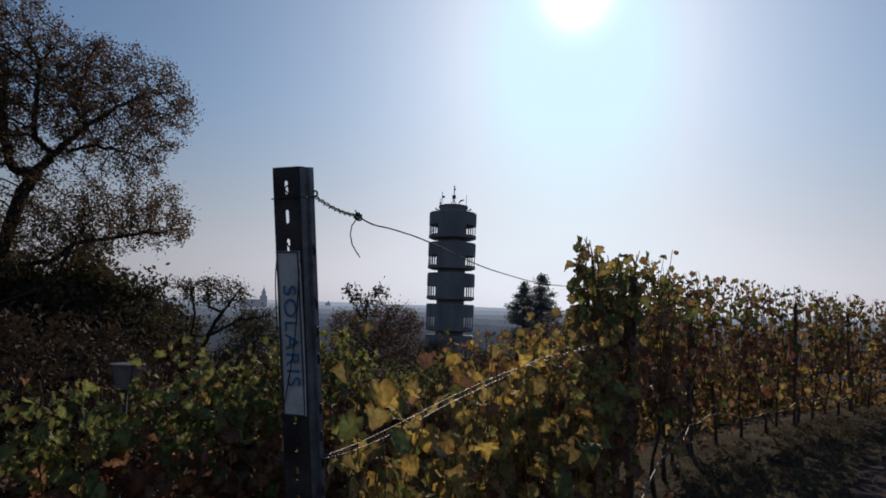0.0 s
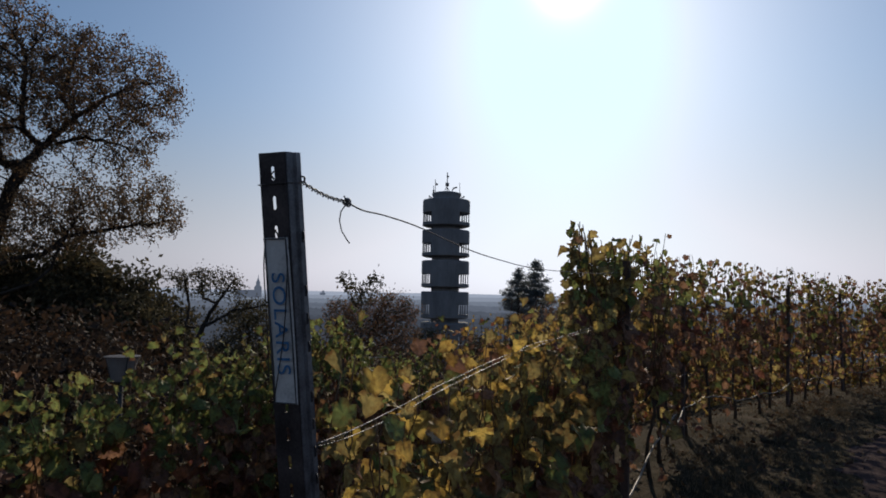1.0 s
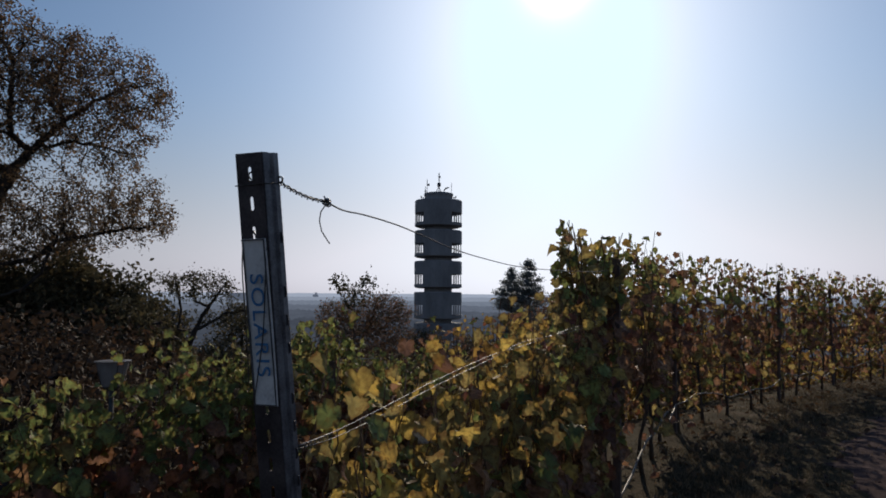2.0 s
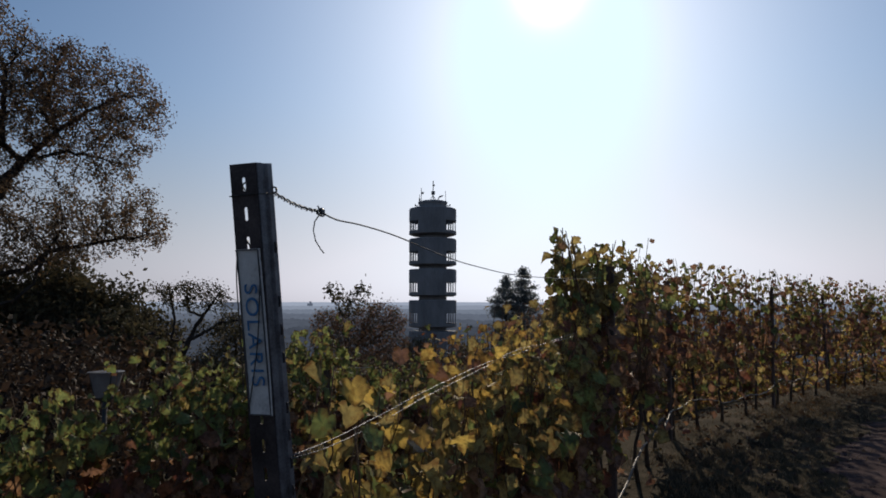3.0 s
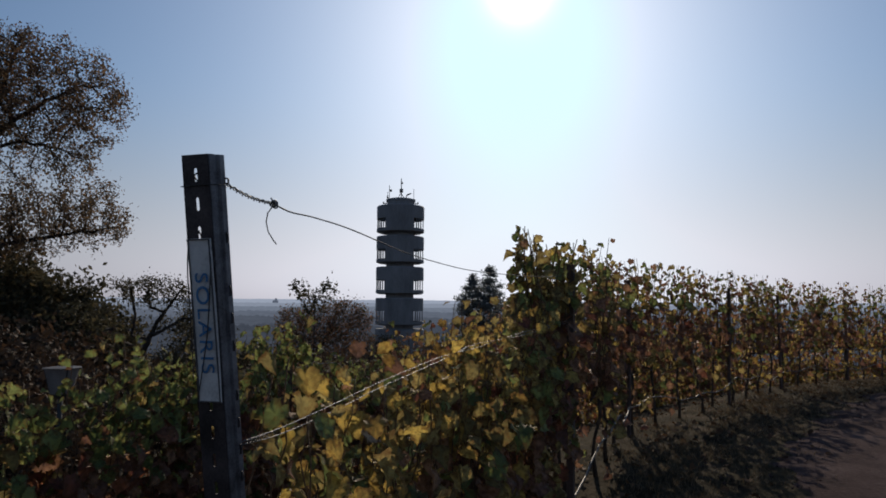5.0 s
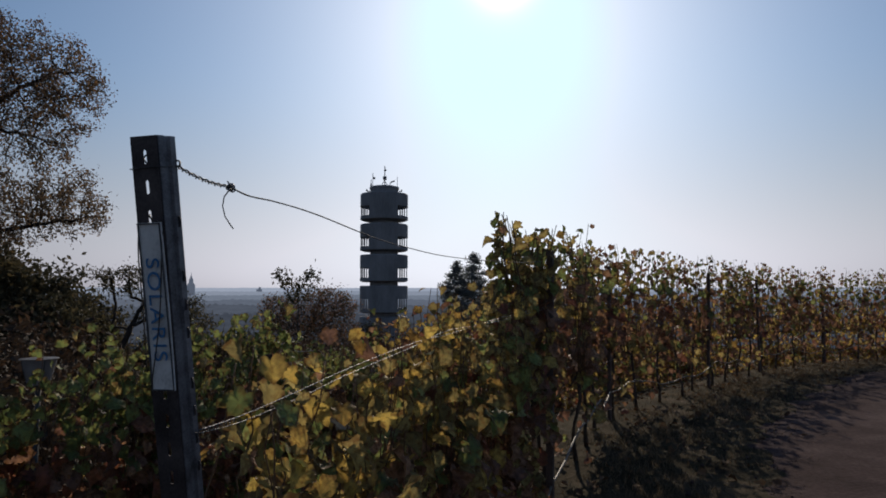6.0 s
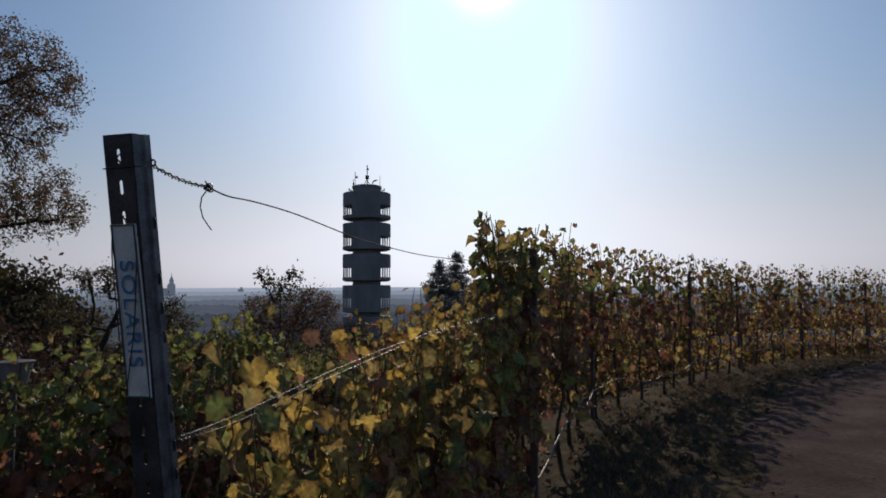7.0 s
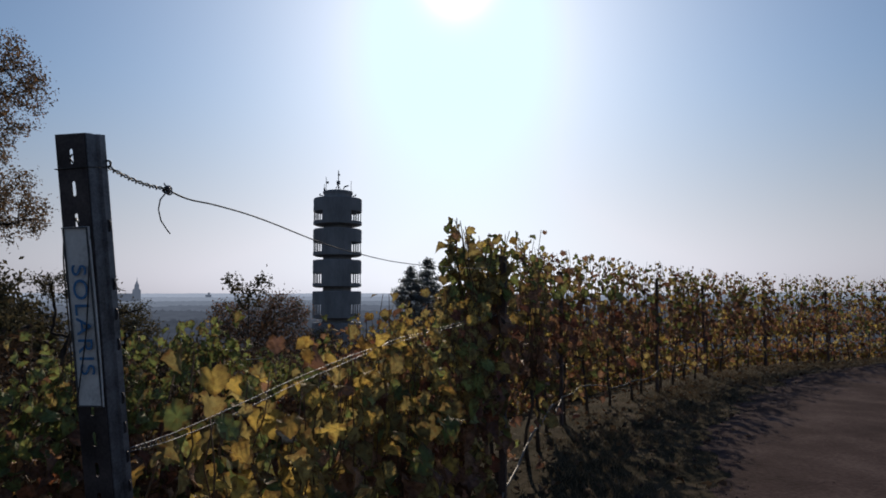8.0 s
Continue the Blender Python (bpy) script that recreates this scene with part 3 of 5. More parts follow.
def tree(name, label, base, fork, blobs, count, step, seed, leaf, size, per, spread, tip=0.012, limit=0.04, hang=0.4, kill=1.6, extra=None, boughs=()):
    base = (base[0], base[1], ground_z(base[0], base[1]) - 0.1) if len(base) == 2 else base
    t = thing(name, base, label, "tree" if "tree" in name else "bush")
    o = np.array(base)
    rel = [(tuple(np.array(c) - o), r) for c, r in blobs]
    pts, parents, rad = branches((0, 0, 0), np.array(fork) - o, rel, count, step, seed, tip, kill, boughs=[[tuple(np.array(q) - o) for q in b] for b in boughs])
    part("trunk", limbs_mesh("trunk", pts, parents, rad, M_BARK), None, t)
    part("crown", strewn_leaves("crown", crown_places(pts, rad, limit, per, seed + 1), size, leaf, seed + 2, spread, hang), None, t)
    if extra:
        part("crown", strewn_leaves("crown", crown_places(pts, rad, limit, per * extra[1], seed + 3, extra[2]), size, extra[0], seed + 4, spread, hang), None, t, extra[3])
    return t


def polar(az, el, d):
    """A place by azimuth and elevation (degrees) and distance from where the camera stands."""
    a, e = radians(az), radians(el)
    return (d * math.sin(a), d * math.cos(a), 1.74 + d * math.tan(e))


def build_trees():
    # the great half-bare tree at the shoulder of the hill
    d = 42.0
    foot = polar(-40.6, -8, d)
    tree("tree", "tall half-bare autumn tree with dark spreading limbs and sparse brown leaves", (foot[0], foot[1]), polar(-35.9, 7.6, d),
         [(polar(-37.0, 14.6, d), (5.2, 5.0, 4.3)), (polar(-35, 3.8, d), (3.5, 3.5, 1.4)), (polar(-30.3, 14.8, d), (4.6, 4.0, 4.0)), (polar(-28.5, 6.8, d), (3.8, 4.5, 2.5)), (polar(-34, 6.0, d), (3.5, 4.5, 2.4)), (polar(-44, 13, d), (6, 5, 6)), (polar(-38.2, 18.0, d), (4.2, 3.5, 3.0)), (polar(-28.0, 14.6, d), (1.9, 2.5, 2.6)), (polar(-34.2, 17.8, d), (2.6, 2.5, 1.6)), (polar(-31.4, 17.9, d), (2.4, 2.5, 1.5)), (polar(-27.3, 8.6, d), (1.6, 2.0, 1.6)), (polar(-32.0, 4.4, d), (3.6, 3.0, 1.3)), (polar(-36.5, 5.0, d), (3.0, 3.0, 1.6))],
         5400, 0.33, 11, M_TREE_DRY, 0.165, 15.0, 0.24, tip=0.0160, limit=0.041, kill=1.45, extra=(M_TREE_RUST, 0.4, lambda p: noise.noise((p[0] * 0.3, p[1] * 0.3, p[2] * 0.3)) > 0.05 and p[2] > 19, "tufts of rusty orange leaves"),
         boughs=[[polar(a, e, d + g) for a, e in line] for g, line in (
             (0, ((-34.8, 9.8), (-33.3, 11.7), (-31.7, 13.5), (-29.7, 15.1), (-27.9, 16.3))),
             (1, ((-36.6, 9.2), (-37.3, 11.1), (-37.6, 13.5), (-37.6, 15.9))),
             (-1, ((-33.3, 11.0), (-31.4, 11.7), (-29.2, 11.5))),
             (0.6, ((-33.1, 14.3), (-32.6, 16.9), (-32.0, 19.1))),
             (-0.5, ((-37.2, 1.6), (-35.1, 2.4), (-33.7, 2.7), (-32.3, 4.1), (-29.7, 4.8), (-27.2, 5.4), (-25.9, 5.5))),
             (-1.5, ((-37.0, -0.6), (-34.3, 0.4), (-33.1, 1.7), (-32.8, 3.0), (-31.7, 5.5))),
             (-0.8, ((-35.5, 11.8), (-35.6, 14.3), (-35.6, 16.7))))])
    # dark wood under and behind it
    rng = random.Random(5)
    for az, el, dd, w, h, leaf, rust in [(-41, 4.8, 46, 4.5, 4.5, M_TREE_GREEN, 0), (-36.0, 4.1, 47, 3.8, 4.0, M_TREE_GREEN, 0), (-32.6, 4.2, 48, 3.6, 4.0, M_TREE_GREEN, 0), (-29.3, 3.6, 44, 3.4, 4.2, M_TREE_GREEN, 0), (-26.6, 2.1, 44, 2.4, 4.0, M_TREE_GREEN, 0),
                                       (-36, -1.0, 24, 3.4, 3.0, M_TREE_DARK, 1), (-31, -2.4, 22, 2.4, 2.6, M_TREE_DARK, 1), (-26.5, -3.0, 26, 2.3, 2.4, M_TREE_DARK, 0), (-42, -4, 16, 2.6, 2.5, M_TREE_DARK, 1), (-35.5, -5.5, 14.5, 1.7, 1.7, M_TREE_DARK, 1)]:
        top = polar(az, el, dd)
        f = polar(az, el - 6, dd)
        tree("tree" if not rust else "bush", "dense dark tree with dull green autumn leaves on the slope" if not rust else "brown-leaved bush on the slope below the vines", (f[0], f[1]), (f[0], f[1], top[2] - h * 1.5),
             [((top[0] + w * rng.uniform(-0.3, 0.3), top[1], top[2] - h * 0.45), (w * 0.5, w * 0.5, h * 0.45))] + [((top[0] + w * rng.uniform(-1.0, 1.0), top[1] + w * rng.uniform(-0.5, 0.6), top[2] - h * rng.uniform(0.6, 1.6)), (w * rng.uniform(0.35, 0.7), w * 0.6, h * rng.uniform(0.3, 0.6))) for _ in range(7)],
             1000, 0.4 if dd > 20 else 0.28, int(dd * 7 - az), leaf, 0.30 if dd > 20 else 0.17, 26.0, 0.42, tip=0.014, limit=0.06)
    # flat-topped tree with open boughs
    d = 40
    f = polar(-23.4, -6, d)
    tree("tree", "flat-topped open tree with bare dark boughs and a thin leaf canopy", (f[0], f[1]), polar(-23.0, -4.8, d),
         [(polar(-23.9, 1.3, d), (1.2, 1.4, 0.55)), (polar(-21.2, 1.4, d), (1.4, 1.4, 0.55)), (polar(-19.9, 0.6, d), (0.9, 1.2, 0.5)), (polar(-18.6, -0.8, d), (1.3, 1.2, 0.5)), (polar(-22.6, 0.3, d), (1.5, 1.4, 0.5)), (polar(-20.4, -1.9, d), (1.2, 1.2, 0.5))],
         900, 0.2, 31, M_TREE_GREEN, 0.14, 8, 0.18, tip=0.018, limit=0.042,
         boughs=[[polar(a, e, d + g) for a, e in line] for g, line in (
             (0, ((-21.7, -1.6), (-20.5, 0.3), (-19.9, 1.2))), (0.4, ((-23.5, -2.6), (-23.3, -1.2), (-23.7, 1.0))), (-0.3, ((-21.9, -2.6), (-19.8, -1.3), (-17.6, -1.0))), (0.2, ((-22.2, -0.4), (-22.5, 1.2))))])
    # rounded autumn tree with a thin taller leader, in front of the plain
    d = 55
    f = polar(-9.0, -4, d)
    tree("tree", "rounded russet autumn tree on the slope", (f[0], f[1]), polar(-8.6, -3.8, d),
         [(polar(-10.6, -1.7, d), (1.9, 2, 1.6)), (polar(-7.4, -1.2, d), (2.3, 2, 1.7)), (polar(-5.2, -1.5, d), (1.1, 1.5, 1.5)), (polar(-8.4, -3.2, d), (4.2, 2, 1.9))],
         1300, 0.26, 41, M_TREE_RUST, 0.18, 10, 0.26, tip=0.012, limit=0.04, extra=(M_TREE_GREEN, 0.5, lambda p: p[2] > 0, "dull green leaves"))
    d = 50
    f = polar(-9.3, -4, d)
    tree("tree", "thin young tree with sparse leaves standing over a russet one", (f[0], f[1]), polar(-9.3, -0.8, d),
         [(polar(-10.7, 1.3, d), (0.8, 0.7, 0.65)), (polar(-8.2, 1.3, d), (0.9, 0.7, 0.6)), (polar(-9.5, 0.5, d), (0.6, 0.6, 0.4)), (polar(-9.6, -0.4, d), (0.8, 0.7, 0.5))],
         180, 0.2, 43, M_TREE_GREEN, 0.24, 8, 0.17, tip=0.012, limit=0.03)
    # low wood behind the vines to the right of the tower
    for az, el, dd in [(-25.6, -0.6, 62), (-18.6, -0.7, 60), (-24.8, -2.6, 54), (-20.4, -3.6, 56), (-16.4, -3.4, 60), (-14.0, -3.2, 62), (-3.5, -2.6, 75), (1.5, -3.0, 60), (9.0, 0.3, 40), (11.5, 0.2, 38)]:
        top = polar(az, el, dd)
        f = polar(az, el - 5, dd)
        tree("tree", "small dark tree with brown and green autumn leaves", (f[0], f[1]), (f[0], f[1], top[2] - 2.5),
             [((top[0], top[1], top[2] - 1.2), (2.2, 2.2, 1.2)), ((top[0] + 1.2, top[1], top[2] - 2.2), (2.0, 2, 1.3)), ((top[0] - 0.8, top[1], top[2] - 3.2), (2.2, 2, 1.6))],
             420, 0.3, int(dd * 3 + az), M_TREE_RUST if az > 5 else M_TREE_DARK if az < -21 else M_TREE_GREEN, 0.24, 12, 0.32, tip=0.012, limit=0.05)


def conifer(az, el, d, width, seed, label):
    top = polar(az, el, d)
    z0 = ground_z(top[0], top[1])
    t = thing("fir_tree", (top[0], top[1], z0), label, "tree", "pair of firs")
    h = top[2] - z0
    rng = np.random.default_rng(seed)
    part("trunk", tube_mesh("trunk", [(0, 0, 0), (0.06, 0, h * 0.5), (0, 0, h - 0.05)], [0.22, 0.12, 0.012], M_BARK, 7), None, t)
    pieces, needles = [], []
    z = h * 0.15
    while z < h - 0.15:
        f = (h - z) / h
        reach = width * min(1.0, 0.07 + f * 3.6) * (0.78 + 0.4 * rng.random())
        for k in range(int(rng.integers(6, 10))):
            a = rng.random() * 2 * math.pi
            L = reach * (0.6 + 0.5 * rng.random())
            tip_z = z + L * (0.30 if f < 0.3 else 0.05) * rng.random() - 0.12 * L
            p0, p1 = np.array([0, 0, z]), np.array([L * math.cos(a), L * math.sin(a), tip_z])
            mid = (p0 + p1) / 2 + np.array([0, 0, -0.08 * L])
            pieces.append(tube([p0, mid, p1], [0.035, 0.022, 0.006], 4, False))
            n = int(46 * L) + 10
            k1 = rng.random((n, 1)) ** 0.7
            q = (1 - k1) * p0 + k1 * p1 + rng.normal(size=(n, 3)) * np.array([0.13, 0.13, 0.08])
            needles.append(q)
        z += 0.22 + 0.22 * rng.random()
    needles.append(np.stack([rng.normal(size=60) * 0.06, rng.normal(size=60) * 0.06, h - rng.random(60) * 0.8], 1))
    tagged(part("bough", joined("bough", pieces, M_BARK), None, t), kind="stuff")
    part("needles", strewn_leaves("needles", np.concatenate(needles), 0.22, M_NEEDLE, seed, 0.05, 0.2, 0.35), None, t)


def build_wood():
    """Scrub and treetops covering the slope below the vines."""
    rng = np.random.default_rng(17)
    places, sizes = [], []
    for _ in range(520):
        az, d = -50 + 72 * rng.random(), 16 + 130 * rng.random() ** 1.3
        x, y = d * math.sin(radians(az)), d * math.cos(radians(az))
        z = ground_z(x, y)
        most = 1.74 + d * math.tan(radians(-3.0 if az > -13.5 else -3.4 if az > -27 else -1.0)) - z
        if most < 0.8 or side_of_row(x, y) < 9 or math.hypot(x + 3.5, y - 94) < 6:
            continue
        h = min(most, 2.0 + 5 * rng.random())
        w = 1.2 + 0.35 * h
        if -27 < az < -13.5 and d < 50:
            continue
        size = 0.0058 * d
        n = int(min(2200, 0.95 * w * h / size ** 2))
        sizes.append(np.full(n, size))
        v = rng.normal(size=(n, 3))
        v /= np.linalg.norm(v, axis=1)[:, None]
        places.append(np.array([x, y, z + h * 0.5]) + v * (rng.random((n, 1)) ** 0.3) * np.array([w, w, h * 0.5]))
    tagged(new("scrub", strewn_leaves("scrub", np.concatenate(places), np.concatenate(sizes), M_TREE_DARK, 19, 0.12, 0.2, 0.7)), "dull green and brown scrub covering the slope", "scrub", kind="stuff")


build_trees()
build_wood()
conifer(5.75, 3.45, 58, 2.05, 3, "dark slender fir with a pointed top and ragged boughs")
conifer(4.25, 2.75, 57, 1.9, 8, "slightly lower dark fir beside its taller neighbour")


# ---- park lamp on the lower way ----
def build_lamp():
    x, y, _ = polar(-27.9, -5, 12.0)
    z = ground_z(x, y)
    t = thing("street_lamp", (x, y, z), "park lamp with pale flat lid and tapering milky lantern", "lamp")
    top = 1.74 - 12 * math.tan(radians(4.95)) - z
    part("pole", tube_mesh("pole", [(0, 0, -0.1), (0, 0, 0.5), (0, 0, 0.52), (0, 0, top - 0.43)], [0.06, 0.06, 0.04, 0.038], M_LAMPPOLE, 14), None, t)
    part("lid", mesh_of("lid", *lathe([(0.275, top - 0.012), (0.275, top), (0.2, top + 0.008), (0.01, top + 0.012), (0.01, top - 0.012)], 28), M_LAMPLID), None, t)
    part("lantern", mesh_of("lantern", *lathe([(0.252, top - 0.012), (0.158, top - 0.40), (0.143, top - 0.40), (0.236, top - 0.016)], 28), M_LAMPGLASS), None, t)
    part("collar", mesh_of("collar", *lathe([(0.161, top - 0.40), (0.06, top - 0.47), (0.038, top - 0.47), (0.038, top - 0.40)], 24), M_LAMPPOLE), None, t)
    for k in range(4):
        a = math.pi / 4 + k * math.pi / 2
        part("rib", tube_mesh("rib", [(0.160 * math.cos(a), 0.160 * math.sin(a), top - 0.40), (0.255 * math.cos(a), 0.255 * math.sin(a), top - 0.012)], 0.008, M_LAMPPOLE, 6), None, t)


build_lamp()


# ---- the end post with its sign and wires ----
ROW_DIR = Vector((0.337, 0.941, 0)).normalized()
POST_TOP = Vector((-0.304, 1.100, 1.983))           # the front corner nearest the path, at the top
POST_AXIS = Vector((-0.055, -0.150, 1.0)).normalized()
ACROSS = ROW_DIR.cross(Vector((0, 0, 1))).normalized()   # towards the path
POST_W, POST_D, POST_L = 0.053, 0.040, 2.30


def post_matrix():
    """Local x across the web, y into the row, z up the post; the origin at the foot of the front corner."""
    y = POST_AXIS.cross(ACROSS).normalized()
    if y.dot(ROW_DIR) < 0:
        y = -y
    x = y.cross(POST_AXIS).normalized()
    m = Matrix((x, y, POST_AXIS)).transposed().to_4x4()
    m.translation = POST_TOP - POST_AXIS * POST_L
    return m


def slotted_strip(width, length, slots, slot_w, slot_h):
    """A flat strip in x, z from (-width, 0) to (0, length) with round-ended slots through it, as a bmesh."""
    bm = bmesh.new()
    cuts = [0.0] + [(a + b) / 2 for a, b in zip(slots, slots[1:])] + [length]
    cx = -width / 2
    for i, c in enumerate(slots):
        z0, z1 = cuts[i], cuts[i + 1]
        rim = [(-width, z0), (-width, c), (-width, z1), (cx, z1), (0, z1), (0, c), (0, z0), (cx, z0)]
        hole = []
        r = slot_w / 2
        for k in range(16):
            a = math.pi * 1.25 - 2 * math.pi * k / 16
            hole.append((cx + r * math.cos(a), c + (slot_h / 2 - r) * (1 if math.sin(a) > 0 else -1) + r * math.sin(a)))
        ro = [bm.verts.new((x, 0, z)) for x, z in rim]
        ho = [bm.verts.new((x, 0, z)) for x, z in hole]
        for k in range(8):
            a, b = ro[k], ro[(k + 1) % 8]
            h0, h1, h2 = ho[(2 * k) % 16], ho[(2 * k + 1) % 16], ho[(2 * k + 2) % 16]
            bm.faces.new((a, b, h2, h1, h0))
    bmesh.ops.remove_doubles(bm, verts=bm.verts, dist=1e-5)
    return bm


def build_end_post():
    m = post_matrix()
    t = thing("end_post", m.translation, "leaning weathered galvanised steel end post with slots, beside the vines", "post")
    t.matrix_world = m
    L = POST_L
    slots = sorted([L - 0.035 - 0.0505 * i for i in range(45) if L - 0.035 - 0.0505 * i > 0.03])
    web = slotted_strip(POST_W, L, slots, 0.008, 0.024)
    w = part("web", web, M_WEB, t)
    so = w.modifiers.new("thick", "SOLIDIFY")
    so.thickness, so.offset = 0.0028, 0
    for name, x in (("flange", 0.0), ("flange", -POST_W)):
        sgn = 1 if x == 0 else -1
        deep = POST_D if x == 0 else 0.012
        prof = [(x, 0.0), (x + sgn * 0.0015, deep * 0.28), (x - sgn * 0.003, deep * 0.36), (x - sgn * 0.003, deep * 0.62), (x + sgn * 0.001, deep * 0.70), (x + sgn * 0.001, deep), (x - sgn * 0.006, deep + 0.001)]
        bm = bmesh.new()
        rows = [[bm.verts.new((px, py + 0.0014, z)) for px, py in prof] for z in (0, L * 0.5, L)]
        for r0, r1 in zip(rows, rows[1:]):
            for k in range(len(prof) - 1):
                bm.faces.new((r0[k], r0[k + 1], r1[k + 1], r1[k]))
        bmesh.ops.recalc_face_normals(bm, faces=bm.faces)
        fl = part(name, bm, M_ZINC, t)
        so = fl.modifiers.new("thick", "SOLIDIFY")
        so.thickness, so.offset = 0.0026, 0
    # hooks take the web's darkened steel, for the dark notches along the edge
    for down in (0.145, 0.24, 0.29, 0.34, 0.43, 0.48, 0.53, 0.58, 0.68, 0.73):
        z = L - down
        hook = tube_mesh("hook", [(0.001, POST_D * 0.84, z + 0.008), (0.003, POST_D * 0.88, z + 0.007), (0.004, POST_D * 0.90, z - 0.001), (0.003, POST_D * 0.88, z - 0.009), (0.001, POST_D * 0.84, z - 0.010)], [0.0016, 0.002, 0.0022, 0.002, 0.0016], M_WEB, 6)
        part("hook", hook, None, t)
    # wire passed round the post under the first slot, its bent end standing out at the edge
    e = 0.0035
    loop = [(0.004, POST_D + 0.002), (e, -e), (-POST_W - e, -e), (-POST_W - e, 0.014), (-POST_W * 0.5, POST_D * 0.8), (0.002, POST_D + 0.004)]
    part("wire_loop", tube_mesh("wire_loop", [(x, y, L - 0.052 - 0.001 * i) for i, (x, y) in enumerate(loop)], 0.0009, M_DARKWIRE, 6), None, t, "dark wire wound once round the post")
    curl = [(0.003 + 0.005 * math.cos(i * 0.8), POST_D + 0.002 + 0.002 * math.sin(i), L - 0.046 + 0.005 * math.sin(i * 0.8)) for i in range(17)]
    part("wire_curl", tube_mesh("wire_curl", curl, 0.0017, M_DARKWIRE, 6), None, t)
    for dz, s in ((0.035, 1), (0.136, -1)):
        bend = [(-POST_W / 2 + s * 0.004, 0.004, L - dz + 0.004), (-POST_W / 2 + s * 0.001, -0.001, L - dz + 0.002), (-POST_W / 2 - s * 0.003, -0.001, L - dz - 0.003), (-POST_W / 2 - s * 0.001, 0.003, L - dz - 0.010)]
        part("wire_bend", tube_mesh("wire_bend", bend, 0.0016, M_DARKWIRE, 6), None, t)
    return t


def in_post(x, y, z):
    """A place on the post: across, into the row, and down from its top."""
    return post_matrix() @ Vector((x, y, POST_L - z))


def build_sign():
    m = post_matrix() @ pose(-POST_W / 2 + 0.002, -0.0045, POST_L - 0.145, 0, 0.0, 0) @ pose(0, 0, 0, 0, -0.5, 1.5)
    t = thing("variety_sign", m.translation, "narrow dirty white sign with blue lettering on the end post", "sign")
    t.matrix_world = m
    W, H = 0.046, 0.288
    bm = bmesh.new()
    v, f = box_piece((0, 0, -H / 2), (W, 0.003, H))
    vs = [bm.verts.new(p) for p in v]
    for q in f:
        bm.faces.new([vs[i] for i in q])
    bmesh.ops.subdivide_edges(bm, edges=bm.edges, cuts=3, use_grid_fill=True)
    for p in bm.verts:
        p.co.y += 0.003 * ((p.co.z / H + 0.5) * 2) ** 2 * (1 if p.co.z < -H / 2 else 0.4) * -1
    bmesh.ops.recalc_face_normals(bm, faces=bm.faces)
    plate = part("plate", bm, M_SIGN, t)
    e = W / 2 - 0.0018
    for name, c, s in [("border", (0, -0.0052, -0.0015), (W, 0.0012, 0.002)), ("border", (0, -0.0052, -H + 0.0015), (W, 0.0012, 0.002)), ("border", (e, -0.0042, -H / 2), (0.0016, 0.0025, H - 0.005)), ("border", (-e, -0.0042, -H / 2), (0.0016, 0.0025, H - 0.005))]:
        part(name, mesh_of(name, *box_piece(c, s), M_EDGE), None, t)
    cu = bpy.data.curves.new("letters", "FONT")
    cu.body, cu.size, cu.extrude, cu.align_x, cu.align_y = "SOLARIS", 0.040, 0.0006, "LEFT", "CENTER"
    cu.space_character = 1.12
    tmp = bpy.data.objects.new("letters", cu)
    me = bpy.data.meshes.new_from_object(tmp)
    xs = [v.co.x for v in me.vertices]
    k = 0.176 / (max(xs) - min(xs))
    for v in me.vertices:
        v.co = Vector((v.co.y * 0.92, v.co.z, -v.co.x * k))
    me.transform(Matrix.Translation((0.001, -0.0062, -0.058)))
    # letters stand on their side, reading downwards
    me.materials.append(M_BLUE)
    part("letters", me, None, t, "blue capital letters")


